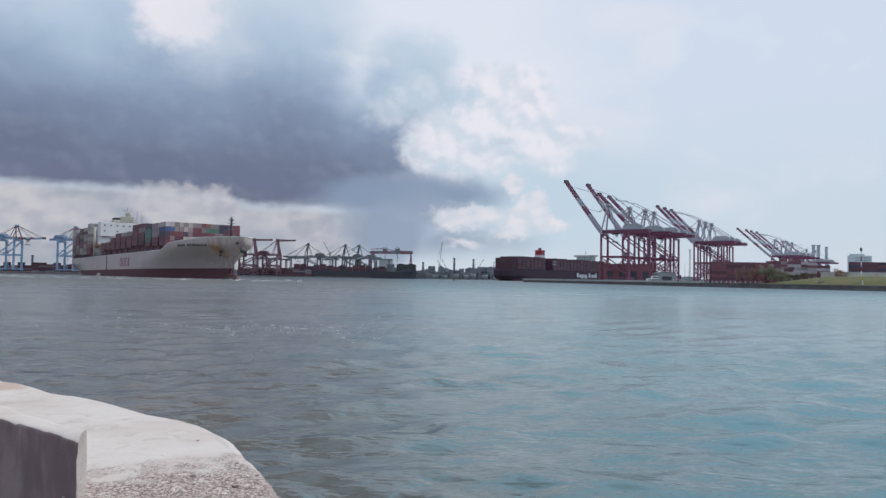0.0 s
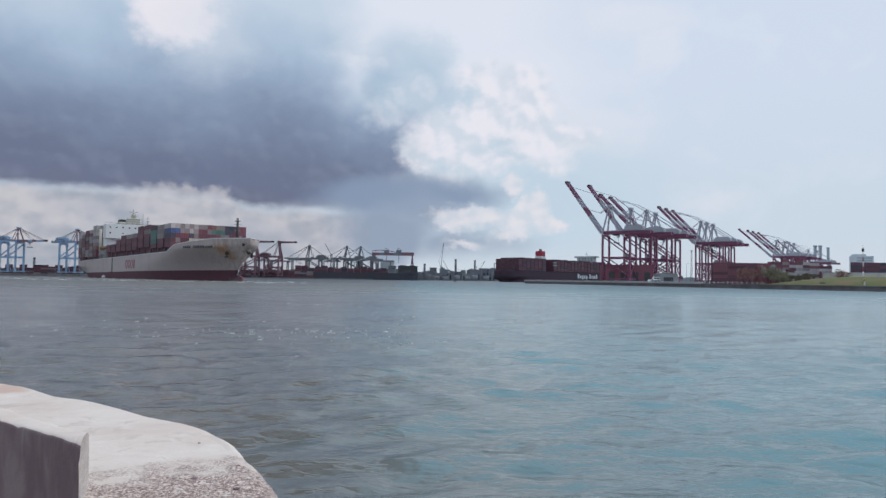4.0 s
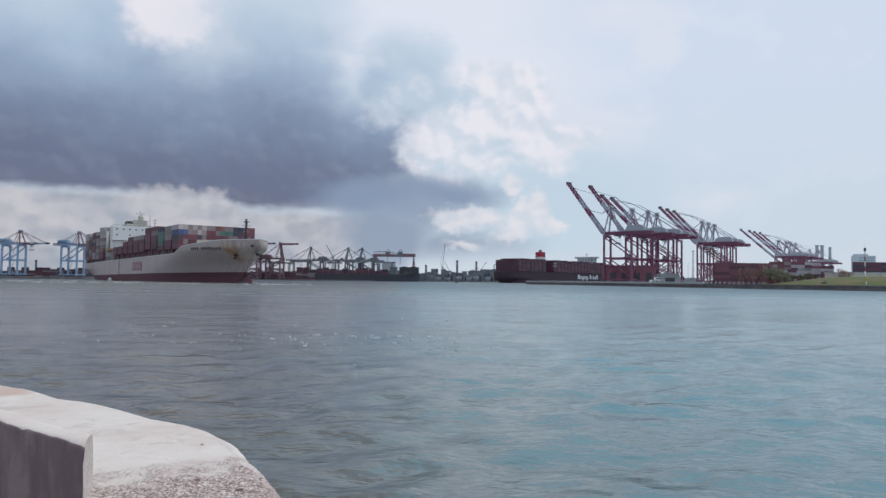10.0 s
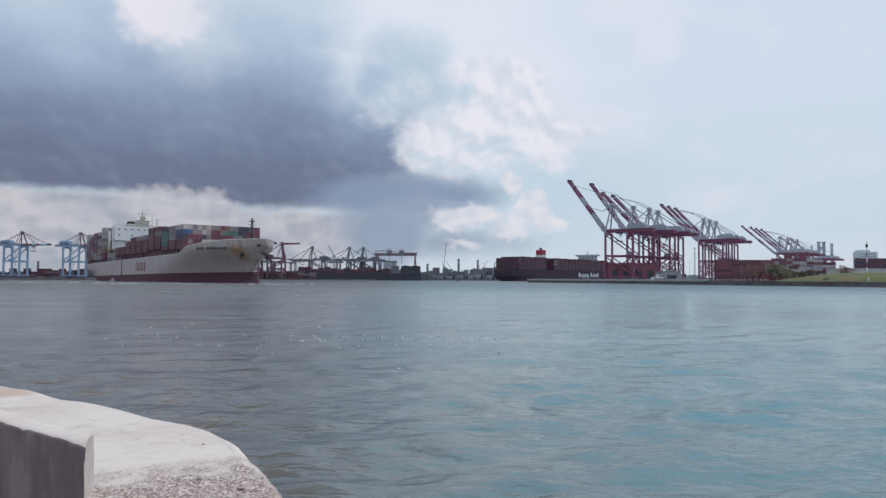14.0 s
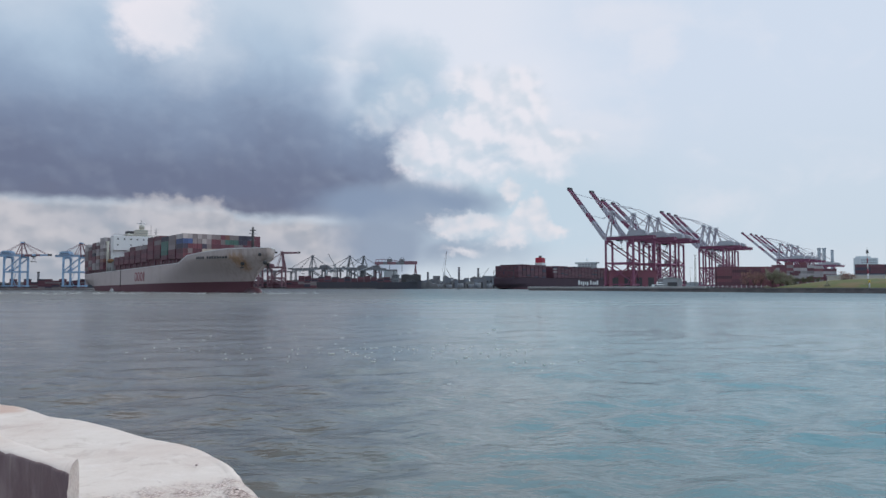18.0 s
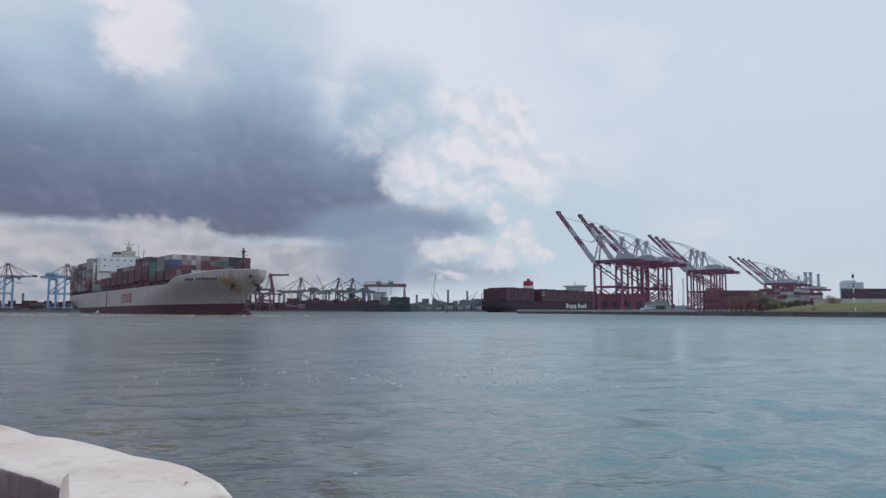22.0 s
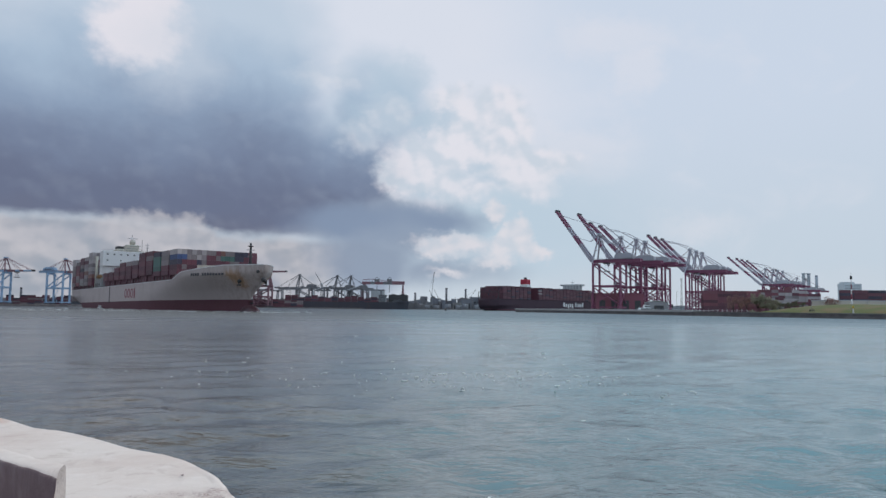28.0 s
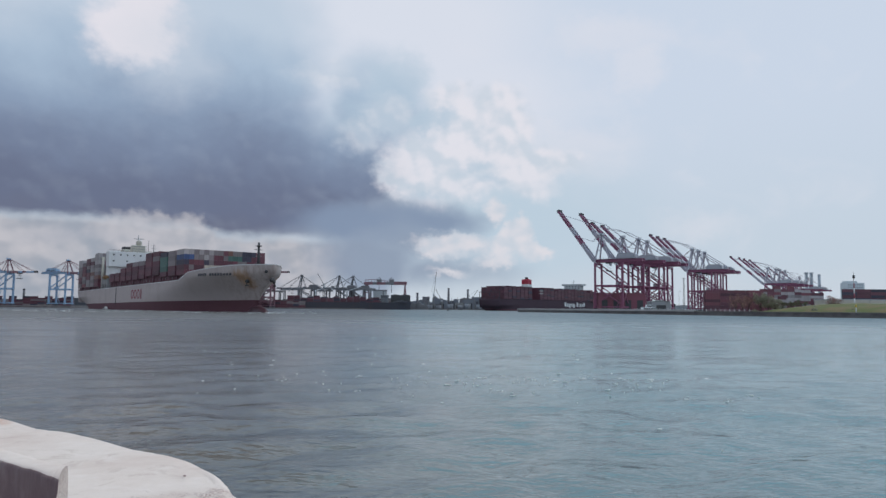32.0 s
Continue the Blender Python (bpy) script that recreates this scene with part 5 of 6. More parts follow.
def build_cranes():
    ground = 2.3
    # all booms raised over the berth, those farther along a little lower
    rows = [(53.6, 70.5, [(1078, 760), (1116, 785)]),
            (46.0, 69.0, [(1144, 806), (1160, 832), (1241, 932), (1252, 955), (1263, 980)]),
            (42.5, 74.0, [(1377, 1250), (1391, 1278), (1399, 1304), (1408, 1330), (1434, 1560), (1450, 1610)])]
    for ang, out, places in rows:
        master = build_crane("red and white quay crane with its boom raised", M_RED, M_CWHITE, M_SILVER, raised=ang, reach=out, scale_h=0.92 if ang < 45 else 1.0)
        for i, (px, d) in enumerate(places):
            m = pose(at_px(px, d), d, ground, 0, 0, 144.2)
            if i == 0:
                master.matrix_basis = m
            else:
                copy_thing(master, m)
    # light blue cranes on the far left quay
    blue = build_crane("light blue quay crane with lowered boom", M_BLUE, M_DRED, M_BLUE, raised=None, reach=44, scale_h=1.04, group="blue cranes", heavy=1.35, lift=24, braced=False)
    for i, (px, d, rz) in enumerate([(42, 1190, -10), (146, 1210, -10), (-73, 1185, -10)]):
        m = pose(at_px(px, d), d, 2.1, 0, 0, rz)
        if i == 0:
            blue.matrix_basis = m
        else:
            copy_thing(blue, m)
    # dull maroon cranes behind the moving ship's bow
    dull = build_crane("dull maroon quay crane in the distance", M_DRED, M_DRED, M_DRED, raised=None, reach=34, scale_h=0.755, group="far cranes", heavy=1.5, lift=33, folded=True)
    for i, (px, d) in enumerate([(502, 1400), (461, 1390), (418, 1370)]):
        m = pose(at_px(px, d), d, 2.1, 0, 0, -12)
        if i == 0:
            dull.matrix_basis = m
        else:
            copy_thing(dull, m)
    pale = build_crane("grey quay crane in the distance", M_HAZYSTEEL, M_HAZYSTEEL, M_HAZYSTEEL, raised=None, reach=48, scale_h=0.79, group="far cranes", heavy=1.5)
    for i, (px, d, rz) in enumerate([(550, 1560, 168), (616, 1580, 172), (640.5, 1590, 170)]):
        m = pose(at_px(px, d), d, 2.1, 0, 0, rz)
        if i == 0:
            pale.matrix_basis = m
        else:
            copy_thing(pale, m)


def build_goliath():
    """Shipyard gantry: one long latticed girder on a braced leg and a hinged one."""
    d = 1720
    x0, x1 = at_px(663, d), at_px(738, d)
    g = thing("goliath_crane", "faded red shipyard gantry crane with latticed girder", "crane", m=pose(0, d, 2.1))
    n = 10
    w = (x1 - x0) / n
    for k in range(n):
        a, b = x0 + w * k, x0 + w * (k + 1)
        block("girder_section", M_HAZYSTEEL if k in (2, 5, 6) else M_DRED, g, a, b, -4, 4, 57, 63.5 if k < 6 else 65, 0.3)
    for sy in (-1, 1):
        # a pair of raking legs with cross ties at one end, a single slim frame at the other
        bar("leg", M_DRED, g, (x0 - 6, sy * 14, 0), (x0 + 4, sy * 3, 57), 2.6)
        bar("leg", M_DRED, g, (x0 + 18, sy * 14, 0), (x0 + 8, sy * 3, 57), 2.6)
        bar("leg", M_DRED, g, (x1 - 4 - 6 * sy, sy * 14, 0), (x1 - 4, sy * 3, 57), 2.2)
        for z in (20, 38):
            f = z / 57
            bar("cross_tie", M_DRED, g, (x0 - 6 + 10 * f, sy * (14 - 11 * f), z), (x0 + 18 - 10 * f, sy * (14 - 11 * f), z), 1.4)
    # arched stiffening truss over the braced end
    m = 8
    crest = [(x0 + 2 + (w * 6) * k / m, 64 + 5.5 * math.sin(math.pi * (0.25 + 0.75 * k / m))) for k in range(m + 1)]
    piece("truss", M_DRED, g, lambda bm: [beam(bm, (a[0], 0, a[1]), (b[0], 0, b[1]), 1.3) for a, b in zip(crest[:-1], crest[1:])]
          + [beam(bm, (x, 0, 63), (x, 0, z), 0.8) for x, z in crest[:-1]])
    for x in (x0 + 36, x0 + 66):
        tr = block("trolley", M_HAZYSTEEL, g, x - 6, x + 6, -5, 5, 64, 70, 0.4)
        piece("winch_frame", M_HAZYSTEEL, tr, lambda bm: [beam(bm, (x + e, 0, 70), (x, 0, 75), 1.0) for e in (-5, 5)])
        bar("hoist", M_DGREY, tr, (x, 0, 38), (x, 0, 64), 1.0)


def yard_gantry(px, d, span, h, mat):
    """Rail-mounted gantry over the container rows: four legs, twin girders, a trolley."""
    g = thing("yard_gantry", "grey steel gantry crane over the container rows", "crane", "yard gantries", m=pose(at_px(px, d), d, 2.1))
    for sy in (-1, 1):
        block("girder", mat, g, -span / 2 - 7, span / 2 + 7, sy * 6 - 0.9, sy * 6 + 0.9, h, h + 2.6, 0.15)
        for sx in (-1, 1):
            bar("leg", mat, g, (sx * span / 2, sy * 8, 0), (sx * span / 2, sy * 6, h), 1.8)
        bar("sill_beam", mat, g, (-span / 2, sy * 7.5, h * 0.45), (span / 2, sy * 7.5, h * 0.45), 1.1)
    tr = block("trolley", mat, g, -span * 0.22, -span * 0.22 + 6, -6, 6, h + 2.6, h + 5.4, 0.3)
    block("cab", M_PALE, tr, -span * 0.22 + 1, -span * 0.22 + 4, -9, -6.5, h - 3.2, h - 0.4, 0.2)


def build_stack(px0, px1, d, tiers, palette, label, seed, gap=0.12, z=2.3, depth=1, ragged=1, short=False):
    """A block of stacked containers, long sides to the water."""
    rng = random.Random(seed)
    st = thing("container_stack", label, "containers")
    x = at_px(px0, d)
    end = at_px(px1, d)
    boxes, length = (SHORT_BOXES, 6.1) if short else (BOXES, 12.2)
    while x + length < end + 3:
        n = max(1, tiers - rng.randint(0, ragged))
        for k in range(n):
            for r in range(depth):
                link("container", boxes[rng.choice(palette)], st, pose(x + length / 2, d + r * 2.7, z + k * 2.6))
        x += length + gap
    return st


def build_berthed_ship():
    """Very large black container ship seen from its quarter; origin at the stern on the waterline, x forward."""
    s = thing("container_ship", "black container ship stacked with maroon containers, funnel aft", "ship")
    st = [0, 4, 10, 20, 40, 80, 140, 200, 260, 320, 365, 388, 400]
    def half(x, z):
        b = 26.0 * min(1.0, 0.80 + 0.2 * x / 20)
        if z < 6 and x < 40:
            b *= 0.55 + 0.45 * (x / 40)
        if x > 318:
            b *= max(0.02, 1 - ((x - 318) / 82) ** (1.6 + z / 20))
        return b
    def band(bm, zl, zh, levels):
        for sy in (-1, 1):
            rows = []
            for x in st:
                lo = max(zl, -1.0 if x > 14 else 3.0 - x * 0.28)
                rows.append([bm.verts.new((x - (0 if x > 0 else (k / levels) * 1.5), sy * half(x, lo + (zh - lo) * k / levels), lo + (zh - lo) * k / levels)) for k in range(levels + 1)])
            for a, b in zip(rows[:-1], rows[1:]):
                for k in range(levels):
                    bm.faces.new((a[k], b[k], b[k + 1], a[k + 1]))
            if sy == 1:
                other = rows[0]
            else:
                mine = rows[0]
        for k in range(levels):
            bm.faces.new((mine[k], mine[k + 1], other[k + 1], other[k]))
        bm.faces.new((rows[0][-1], mine[-1], *[bm.verts.new((400, 0, zh))]))
    bm = bmesh.new()
    band(bm, 2.6, 21.0, 6)
    hull = part("hull", bm, M_BLACKHULL, s, "black painted hull", True)
    bm = bmesh.new()
    band(bm, -1.5, 2.6, 3)
    part("boot_topping", bm, M_BOOT, s, "", True)
    # company name as plain white bars on the side
    x = 226.0
    for w, h, low in ((7, 10, 0), (5.5, 7, 0), (5.5, 7, -2.5), (5.5, 7, 0), (5.5, 7, -2.5), (3, 1.8, 3), (5, 10, 0), (2.2, 7, 0), (5, 7, 0), (5, 7, 0), (5.5, 10, 0)):
        block("letter_bar", M_WHITE, hull, x, x + w, -26.3, -26.1, 9.0 + low * 0.9, 9.0 + h * 0.9)
        x += w + 3.0
    fun = block("funnel", M_LOGO, s, 118, 131, -8, 8, 21, 61, 1.2, "red funnel with a white band")
    block("band", M_WHITE, fun, 117.7, 131.3, -8.3, 8.3, 44.0, 52.0, 1.2)
    for k in range(3):
        pipe("exhaust", M_DGREY, fun, (121 + 3.5 * k, 0, 61), (121 + 3.5 * k, 0, 65), 1.0)
    house = block("deckhouse", M_PALE, s, 306, 318, -20, 20, 21, 54, 0.5, "pale grey deckhouse")
    wing = block("bridge", M_PALE, s, 305, 318, -26, 26, 54, 57.5, 0.4)
    for z in (40, 44, 48, 52):
        for k in range(5):
            block("window", M_GLASS, house, 305.92, 306.0, -16 + 7 * k, -13 + 7 * k, z, z + 1.4)
    for k in range(4):
        block("window", M_GLASS, wing, 306 + 2.7 * k, 308 + 2.7 * k, -26.08, -26.0, 55.4, 56.6)
    pipe("mast", M_WHITE, wing, (311, 0, 57.5), (311, 0, 67), 0.7)
    bar("radar_scanner", M_WHITE, wing, (311, -4, 62), (311, 4, 62), 0.8)
    rail = bar("stern_rail", M_DGREY, s, (-1.2, -20, 24.6), (-1.2, 20, 24.6), 0.3)
    for k in range(9):
        bar("stanchion", M_DGREY, rail, (-1.2, -20 + k * 5, 21), (-1.2, -20 + k * 5, 24.6), 0.3)
    for y in (-22, 22):
        bar("mooring_frame", M_DGREY, s, (1, y, 21), (1, y, 34), 0.9)
    bar("mooring_frame", M_DGREY, s, (1, -22, 33.6), (1, 22, 33.6), 0.9)
    rng = random.Random(11)
    red = [DARK_] * 12 + [MAROON] * 3 + [NAVY_]
    for b in range(27):
        x = 10 + b * 13.6
        if 111 < x + 6 < 138 or x > 360:
            continue
        beside = 299 < x + 6 < 325      # only the outermost row stands beside the deckhouse
        n = 9 - (1 if b % 5 == 3 else 0) - (1 if x < 20 else 0) - rng.randint(0, 1) * (1 if x > 100 else 0)
        block("lashing_bridge", M_DGREY, s, x + 12.4, x + 13.2, -25.5, 25.5, 21, 33)
        for k in range(n):
            kind = rng.choice(red) if not (b == 9 and k in (4, 6)) else WHITE_
            link("container", BOXES[kind], s, pose(x + 6.1, -24.6, 21.6 + 2.62 * k))
            if b == 0:
                for c in range(1, 20):
                    link("container", BOXES[rng.choice(red)], s, pose(x + 6.1, -24.6 + c * 2.55, 21.6 + 2.62 * k))
        if beside:
            continue
        block("stow_block", BOX_PAINTS[DARK_], s, x + 0.2, x + 12.0, -23.2, 24.0, 21.6, 21.6 + 2.62 * n, 0.1)
    return s


def build_far_ship():
    """Dark green ship at the far berth, low in the water with few boxes."""
    d0 = 1440
    x0, x1 = at_px(522, d0), at_px(744, d0)
    s = thing("container_ship", "dark green cargo ship moored at the far quay", "ship", m=pose(x0, d0, 0))
    L = x1 - x0
    bm = bmesh.new()
    st = [0, 6, 14, 30, 60, 120, 180, L - 30, L - 14, L - 5, L]
    for sy in (-1, 1):
        rows = []
        for x in st:
            e = min(1.0, (x + 4) / 26) ** 0.6 * min(1.0, (L - x + 0.6) / 30) ** 0.6
            up = 14.0 + (3.0 if x > L - 24 else 0) - (1 if x < 10 else 0)
            rows.append([bm.verts.new((x + (2.5 * k / 4 if x == L else 0), sy * 15 * e * (0.85 + 0.15 * k / 4), -1 + (up + 1) * k / 4)) for k in range(5)])
        for a, b in zip(rows[:-1], rows[1:]):
            for k in range(4):
                bm.faces.new((a[k], b[k], b[k + 1], a[k + 1]))
    hull = part("hull", bm, M_TEALHULL, s, "", True)
    block("deck", M_DGREY, s, 4, L - 6, -13, 13, 13.0, 13.5)
    house = block("deckhouse", M_HAZYSTEEL, s, L - 58, L - 44, -13, 13, 13.2, 26, 0.4)
    block("bridge", M_HAZYSTEEL, s, L - 58, L - 43, -15, 15, 26, 29, 0.3)
    for z in (16, 19.5, 23, 27.2):
        for k in range(6):
            block("window", M_GLASS, house, L - 57 + k * 2.2, L - 56 + k * 2.2, -13.08 if z < 26 else -15.08, -12.98 if z < 26 else -14.98, z, z + 1)
    rng = random.Random(5)
    for b in range(15):
        x = 10 + b * 13.2
        if x > L - 72:
            break
        for k in range(rng.randint(3, 5)):
            link("container", BOXES[rng.choice([NAVY_, DARK_, DARK_, DARK_, MAROON, MAROON])], s, pose(x + 6, -11.5, 13.6 + 2.6 * k))
    for x in (L * 0.25, L * 0.5):
        c = pipe("deck_crane", M_PALE, s, (x, 0, 15), (x, 0, 38), 1.4)
        bar("jib", M_PALE, c, (x, 0, 36), (x + 22, 0, 44), 1.2)


def chimney(px, d, height, r, label, mat=None):
    c = thing("chimney", label, "chimney", "industrial chimneys", m=pose(at_px(px, d), d, 2.1))
    pipe("shaft", mat or M_CHIM, c, (0, 0, 0), (0, 0, height), r * 1.25, r, 14)
    pipe("rim", mat or M_DGREY, c, (0, 0, height - 2.5), (0, 0, height + 0.3), r * 1.12, r * 1.12, 14)
    pipe("platform", M_STEEL, c, (0, 0, height * 0.7), (0, 0, height * 0.7 + 0.8), r * 1.5, r * 1.5, 14)
    return c


def luffing_crane(px, d, tower, jib, ang, label):
    c = thing("tower_crane", label, "crane", m=pose(at_px(px, d), d, 2.1))
    piece("tower", M_STEEL, c, lambda bm: [beam(bm, (x, y, 0), (x * 0.8, y * 0.8, tower), 0.9) for x in (-2, 2) for y in (-2, 2)]
          + [beam(bm, (-2 if k % 2 else 2, -2, tower * k / 8), (2 if k % 2 else -2, -2, tower * (k + 1) / 8), 0.5) for k in range(8)])
    block("cab", M_PALE, c, -3, 3, -3, 3, tower, tower + 4, 0.3)
    a = radians(ang)
    tip = (jib * math.cos(a), 0, tower + 3 + jib * math.sin(a))
    j = piece("jib", M_STEEL, c, lambda bm: [beam(bm, (0, y, tower + 3), tip, 1.1) for y in (-1.4, 1.4)])
    bar("tie", M_STEEL, c, (-6, 0, tower + 14), tip, 0.4)
    bar("back_mast", M_STEEL, c, (-1, 0, tower + 3), (-6, 0, tower + 14), 0.9)
    return c


def warehouse(px0, px1, d, h, mat, label, roof=None, doors=0, depth=30, z=2.3, pitch=0.0):
    x0, x1 = at_px(px0, d), at_px(px1, d)
    w = thing("warehouse", label, "building", m=pose(x0, d, z))
    L = x1 - x0
    block("wall", mat, w, 0, L, 0, depth, 0, h)
    if pitch:
        def gable(bm):
            n = max(1, int(L / 18))
            for k in range(n):
                a, b = L * k / n, L * (k + 1) / n
                quad_prism(bm, [(a, -0.4, h), (b, -0.4, h), ((a + b) / 2, -0.4, h + pitch)], [(a, depth + 0.4, h), (b, depth + 0.4, h), ((a + b) / 2, depth + 0.4, h + pitch)])
        piece("roof", roof or M_PALE, w, gable)
    else:
        block("roof", roof or M_PALE, w, -0.5, L + 0.5, -0.5, depth + 0.5, h + 0.004, h + 0.6)
    for k in range(doors):
        a = L * (k + 0.25) / doors
        block("door", M_DGREY, w, a, a + L * 0.5 / doors, -0.12, 0.05, 0, h * 0.62)
    return w


def build_industry():
    """Everything low and far between the ships: sheds, tanks, chimneys, yard cranes."""
    chimney(757, 1900, 42, 2.6, "grey concrete factory chimney")
    chimney(776, 1950, 26, 2.2, "short grey concrete chimney")
    chimney(812, 2000, 58, 2.8, "tall grey factory chimney")
    chimney(846, 2050, 57, 2.6, "tall grey factory chimney")
    luffing_crane(786, 1900, 34, 62, 84, "tall yard crane with upright jib")
    luffing_crane(800, 1940, 20, 34, 118, "small grey shipyard crane")
    luffing_crane(852, 2000, 24, 34, 55, "small grey shipyard crane")
    luffing_crane(592, 1700, 52, 32, 120, "small yard crane with raised jib")
    rng = random.Random(21)
    mats = [M_SHED, M_SHED, M_SHED, M_CHIM, M_STEEL, M_TANK]
    for k in range(44):
        px = 744 + k * 3.3 + rng.uniform(-3, 3)
        d = 1925 + rng.uniform(0, 260)
        w = rng.uniform(6, 22)
        warehouse(px, px + w, d, rng.uniform(9, 34), rng.choice(mats), "grey industrial shed on the far shore", rng.choice(mats), rng.randint(0, 3), pitch=rng.choice([0, 0, 3, 5]))
    for k in range(7):
        px = 764 + k * 17 + rng.uniform(-4, 4)
        t = thing("storage_tank", "dull grey round storage tank on the far shore", "tank", "tanks", m=pose(at_px(px, 1918), 1918, 2.1))
        pipe("shell", M_TANK, t, (0, 0, 0), (0, 0, rng.uniform(9, 15)), 8, n=20)
        pipe("base", M_CHIM, t, (0, 0, 0), (0, 0, 0.8), 9, n=20)
    for k in range(9):
        px = 765 + k * 13 + rng.uniform(-3, 3)
        m = thing("mast", "slender mast among the yards", "mast", "yard masts", m=pose(at_px(px, 1960), 1960, 2.1))
        h = rng.uniform(20, 38)
        pipe("pole", M_STEEL, m, (0, 0, 0), (0, 0, h), 0.5, 0.3, 6)
        bar("yard", M_STEEL, m, (-3, 0, h * 0.8), (3, 0, h * 0.8), 0.4)
    # container yards and sheds on the far left quays
    build_stack(-270, 8, 1215, 6, [MAROON, MAROON, GREY_, NAVY_], "stacked containers on the far quay", 31, z=2.1, ragged=2)
    build_stack(18, 154, 1235, 6, [MAROON, MAROON, GREY_, NAVY_], "stacked containers on the far quay", 32, z=2.1, ragged=2)
    build_stack(430, 560, 1425, 6, [MAROON, DARK_, DARK_, GREY_, NAVY_], "dark red stacked containers under the far cranes", 33, z=2.1, ragged=1)
    build_stack(520, 712, 1545, 9, [GREY_, GREY_, DARK_, DARK_, NAVY_], "stacked containers behind the moored ship", 34, z=2.1, ragged=2)
    for k, (px, h) in enumerate([(536, 36), (563, 39), (590, 35), (612, 40), (634, 37), (660, 40), (684, 36), (500, 33), (474, 35)]):
        yard_gantry(px, 1480 + (k % 3) * 22, 30 + (k % 2) * 6, h, M_HAZYSTEEL)
    warehouse(679, 702, 1600, 38, M_PALE, "pale shed beside the shipyard", z=2.1, doors=2)
    warehouse(710, 744, 1552, 29, M_DGREY, "dark sheds at the shipyard basin", M_DGREY, 3, z=2.1, pitch=2)
    warehouse(700, 716, 1575, 22, M_SHED, "grey shed beside the pale one", z=2.1, doors=1)
    chimney(68, 1500, 34, 2.0, "slim mast-like chimney behind the blue cranes")


def tree(px, d, height, mat, label, seed, z=2.4, dense=1.0):
    """Tapered trunk, forked limbs and a ragged crown of small leaf clumps."""
    rng = random.Random(seed)
    t = thing("tree", label, "tree", "trees on the bank", m=pose(at_px(px, d), d, z))
    bm = bmesh.new()
    tube(bm, (0, 0, -0.3), (0.1, 0, height * 0.42), 0.26, 0.16, 7)
    tips = []
    for k in range(9):
        a = k * 2.4 + rng.random()
        s = Vector((0.1, 0, height * rng.uniform(0.10, 0.36)))
        e = Vector((math.cos(a) * height * rng.uniform(0.16, 0.36), math.sin(a) * height * rng.uniform(0.16, 0.36), height * rng.uniform(0.28, 0.92)))
        tube(bm, s, e, 0.12, 0.03, 5)
        tips.append(e)
        for q in range(3):
            f = e + Vector((rng.uniform(-1, 1), rng.uniform(-1, 1), rng.uniform(-0.2, 1))) * height * 0.14
            tube(bm, s.lerp(e, rng.uniform(0.4, 0.9)), f, 0.05, 0.015, 4)
            tips.append(f)
    part("trunk", bm, M_BARK, t, "", True)
    vs, fs = [], []
    for k in range(int(1100 * dense)):
        c = rng.choice(tips) + Vector((rng.gauss(0, 1), rng.gauss(0, 1), rng.gauss(0, 0.8))) * height * 0.075
        r = rng.uniform(0.10, 0.26) * height / 8
        n = Vector((rng.gauss(0, 1), rng.gauss(0, 1), rng.gauss(0, 1))).normalized()
        u = n.orthogonal().normalized()
        w = n.cross(u)
        b = len(vs)
        vs += [c + u * r * 1.5, c + w * r * 0.7 + n * r * 0.2, c - u * r * 1.5, c - w * r * 0.7 + n * r * 0.2]
        fs.append((b, b + 1, b + 2, b + 3))
    me = bpy.data.meshes.new("crown")
    me.from_pydata(vs, [], fs)
    me.materials.append(mat)
    link("crown", me, t)
    return t


